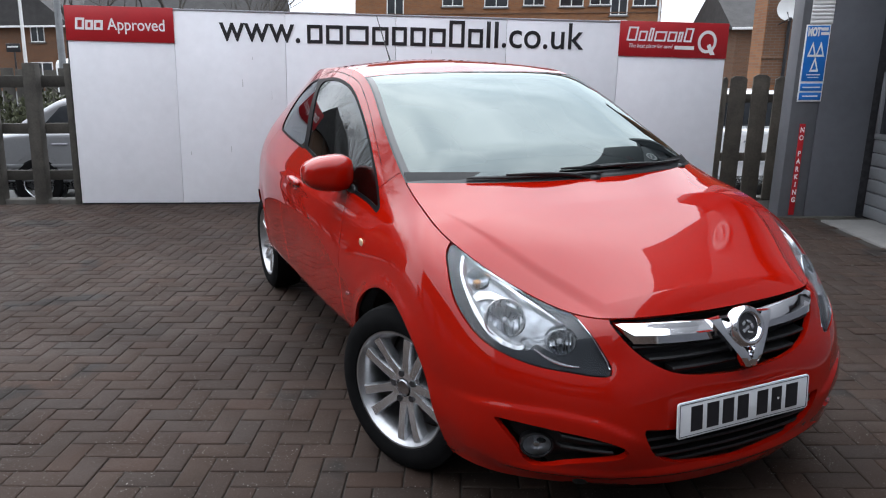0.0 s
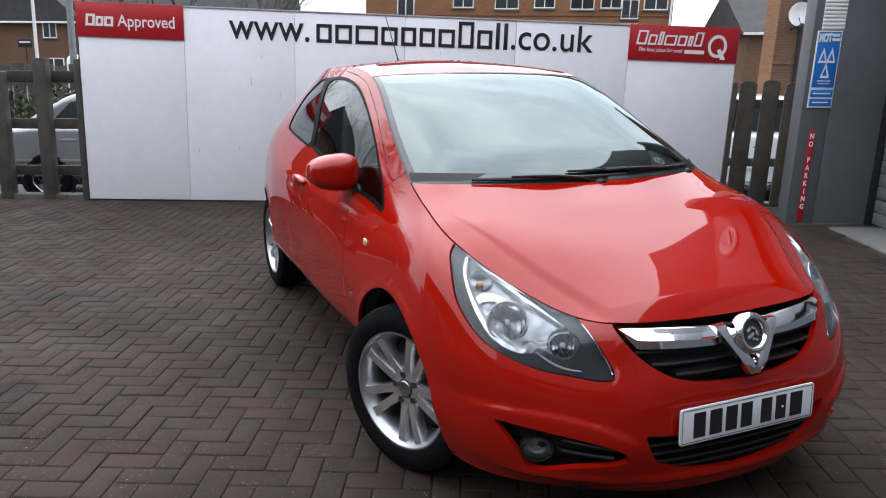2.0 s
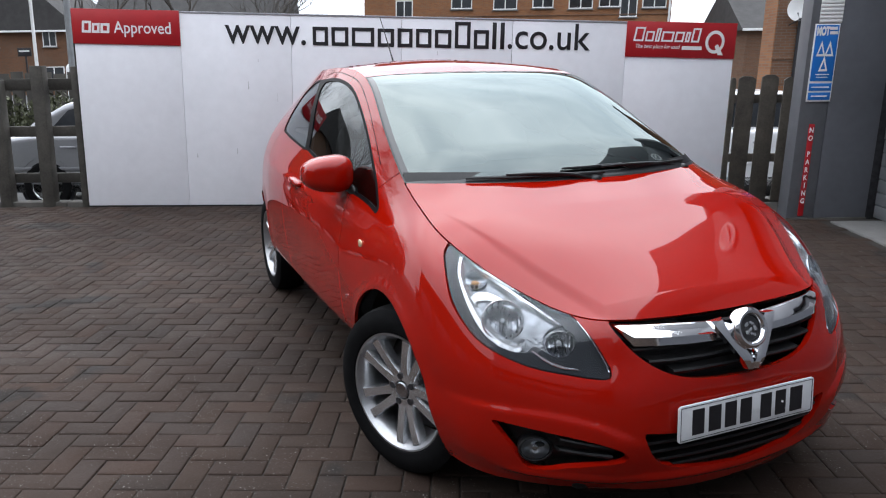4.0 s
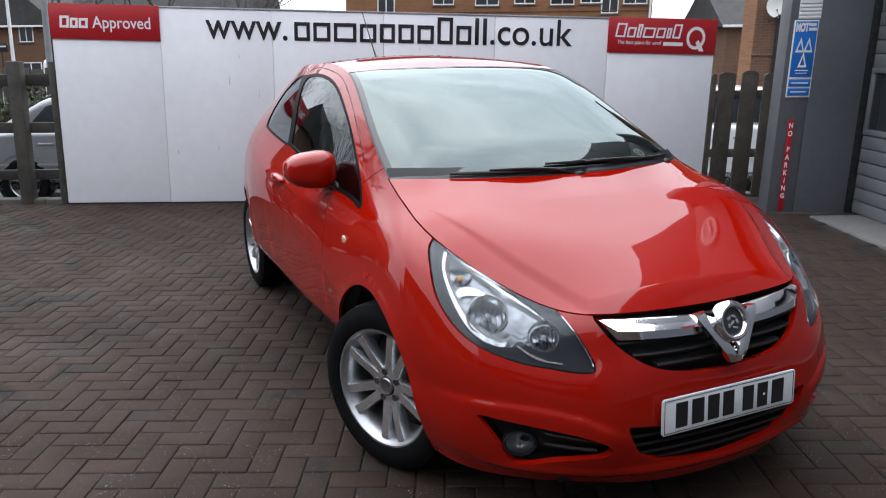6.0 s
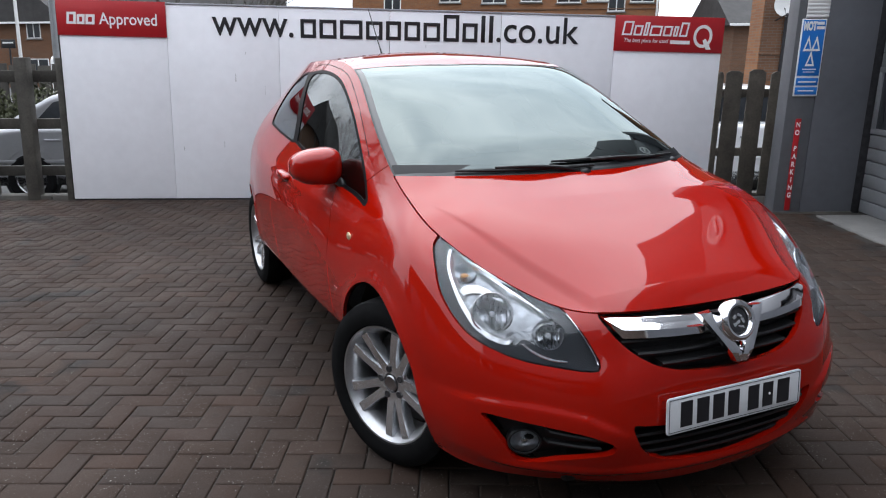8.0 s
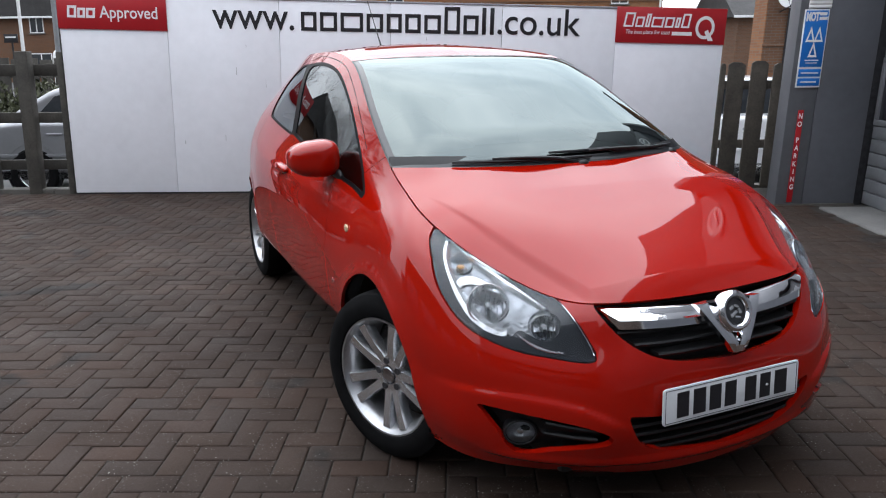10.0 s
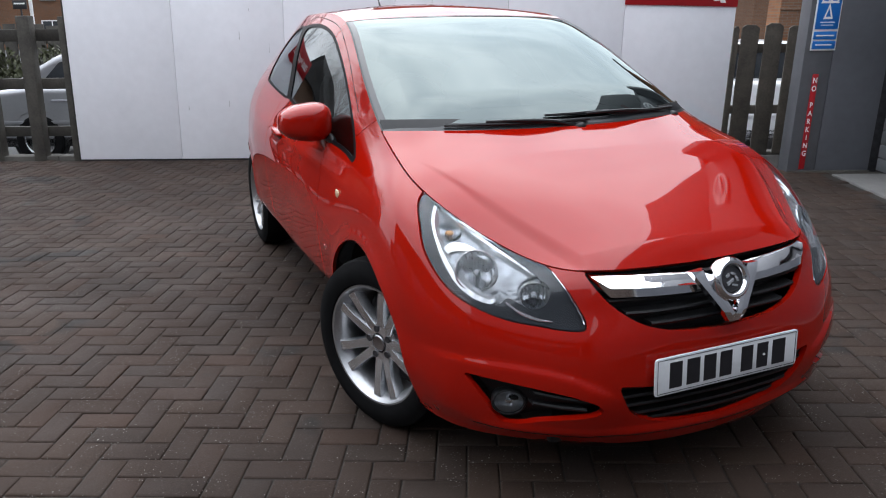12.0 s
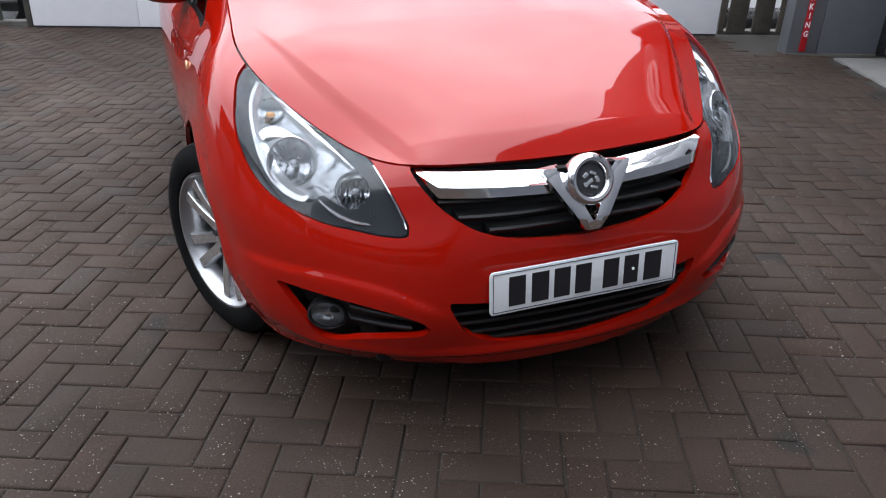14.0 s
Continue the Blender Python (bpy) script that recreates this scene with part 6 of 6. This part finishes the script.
for x0, v0, z1, r, mt in ((-10.45, 18, 7.0, .055, M_UPVC), (-5.15, 10, 7.5, .075, M_POLE)):
    lp = empty("street_lamp", "tall tapered street lamp post", "street lamp", frame_m(x0, v0, ROAD), "street lamps")
    part("pole", tube([(0, 0, 0), (0, 0, 1.2), (0, 0, z1)], [r * 1.3, r * 1.1, r * .7], 12), mt, lp)
    part("arm", tube([(0, 0, z1), (.3, -.2, z1 + .25), (1.0, -.6, z1 + .3)], r * .55, 10), mt, lp)
    part("lantern", moved(rounded(0, 0, 0, .3, .12, .07, 2.6, 16), Matrix.Translation((1.15, -.7, z1 + .3))), M_POLE, lp)
sg = empty("street_sign", "dark board sign on posts before the houses", "sign", frame_m(-11.05, 18, ROAD))
part("board", box(0, -.02, 2.3, .46, .02, 2.58, .004), M_INK, sg)
part("text_bar", box(.05, -.026, 2.45, .41, -.021, 2.50), M_UPVC, sg)
part("post", tube([(.23, .05, 0), (.23, .05, 2.5)], .03, 8), M_DARKMETAL, sg)

# ---- unseen front added behind the camera, closing the yard and blocking low sky ----
show = empty("rear_sky_blocker", "unseen grey front with tall glazed bays, added to block the low sky", "building", frame_m(-9, -17, 0))
part("wall", box(0, -1.0, -.4, 16.6, -.7, 8.6), M_GREYCLAD, show)
part("fascia", box(-.2, -.75, 3.6, 16.7, .35, 5.0, .02), M_GREYCLAD2, show)
part("soffit_post", box(.0, -.6, -.1, .3, .2, 3.59, .01), M_TRIM, show)
part("stall_riser", box(.0, -.68, -.1, 16.6, -.45, .35, .01), M_GREYCLAD2, show)
for k in range(12):
    fr = part("mullion", box(.4 + k * 1.36, -.66, .36, .48 + k * 1.36, -.52, 3.58, .006), M_TRIM, show)
    part("pane", box(.49 + k * 1.36, -.62, .36, .39 + (k + 1) * 1.36, -.60, 3.58), M_DARKGLASS, show)
part("transom", box(.3, -.64, 2.3, 16.7, -.53, 2.38, .006), M_TRIM, show)
# unseen timber fence, added to cover the lowest sky on the left
side = empty("unseen_side_fence", "unseen long dark timber fence, added to close off the yard's side", "fence", frame_m(-14.2, -24, 0))
for k in range(60):
    part("board", box(0, k * .40, -.1, .03, k * .40 + .37, 1.95, .004), M_FENCE, side)
# unseen brick block, added to keep sky light off the car's left side
side_blocker = empty("side_sky_blocker", "unseen low brown brick block, added to shade the yard's side", "building", frame_m(-8.0, -16, 0))
part("wall", box(-.3, 0, -.4, 0, 13, 4.4), M_BRICKC, side_blocker)
part("coping", box(-.36, -.05, 4.401, .06, 13.05, 4.5, .01), M_CONCRETE, side_blocker)
for k in range(4):
    part("garage_door", box(.003, .8 + k * 3.1, 0, .05, 3.2 + k * 3.1, 2.2, .01), M_DOORSLAT, side_blocker)

# ---- block paving in a right-angled herringbone, last in the file ----
P0 = Vector((-1.204, -.459, 0))
rngp = random.Random(11)


PITCH = .102


def block_points(long_x):
    """A worn paving block, 200 by 100 mm: rings of eight points at its foot, its shoulder and round its rubbed top face."""
    w, d = (2 * PITCH, PITCH) if long_x else (PITCH, 2 * PITCH)
    out = []
    for inset, z in ((.0016, -.03), (.0016, -.0062), (.0038, -.0018), (.0085, 0)):
        c = inset + (.004 if z > -.03 else .002)
        ring_ = [(c, inset), (w - c, inset), (w - inset, c), (w - inset, d - c), (w - c, d - inset), (c, d - inset), (inset, d - c), (inset, c)]
        out += [(x + (rngp.uniform(-.0011, .0011) if z > -.03 else 0), y + (rngp.uniform(-.0011, .0011) if z > -.03 else 0), z + (rngp.uniform(-.0007, .0007) if z > -.03 else 0)) for x, y in ring_]
    return out


FACES = [tuple(range(24, 32))] + [(k + o, (k + 1) % 8 + o, (k + 1) % 8 + o + 8, k + o + 8) for o in (0, 8, 16) for k in range(8)]
pave = tagged(new("block_paving"), "dark brown-grey block paving laid in herringbone", "paving", kind="structure")
mesh_of = {}
for lx in (True, False):
    for var in range(8):
        me = bpy.data.meshes.new("block")
        me.from_pydata(block_points(lx), [], FACES)
        me.shade_smooth()
        me.materials.append(M_BLOCK)
        mesh_of[lx, var] = me
e1, e2 = np.array(WDIR), np.array(WOUT)
loose_v, loose_f = [], []
loose_n = 0
for i in range(-95, 95):
    for j in range(-95, 78):
        k = (i + j) % 4
        if k not in (0, 2):
            continue
        p = np.array(P0) + e1 * (i * PITCH - .010) + e2 * (j * PITCH + .008)
        rel = p - np.array(WALL0)
        cu, cv = float(rel @ e1), float(rel @ e2)
        if cv > -.02 or cu > 7.22 or cu < -5.6 or cv < -9.5 or (cu > 6.6 and cv > -.85):
            continue
        dz, tu, tv = (rngp.uniform(-.0016, .0016) for _ in range(3))
        near = -1.62 < p[0] < .95 and -1.55 < p[1] < .15 and not (-.35 < p[0] < .6 and p[1] > -.75)
        lx = k == 0
        if near and loose_n < 300:
            loose_n += 1
            ob = new("paving_block", mesh_of[lx, rngp.randrange(8)])
            ob.parent = pave
            ob.matrix_basis = Matrix(((e1[0], e2[0], 0, p[0]), (e1[1], e2[1], 0, p[1]), (tu * 6, tv * 6, 1, dz), (0, 0, 0, 1)))
        else:
            o = len(loose_v)
            for x, y, z in block_points(lx):
                q = p + e1 * x + e2 * y
                loose_v.append((q[0], q[1], z + dz + tu * 6 * x + tv * 6 * y))
            loose_f.extend([tuple(a + o for a in f) for f in FACES])
me = bpy.data.meshes.new("paving_blocks")
me.from_pydata(loose_v, [], loose_f)
me.shade_smooth()
me.materials.append(M_BLOCKS)
rest = new("paving_blocks", me)
rest.parent = pave
tagged(rest, "", "", kind="stuff")
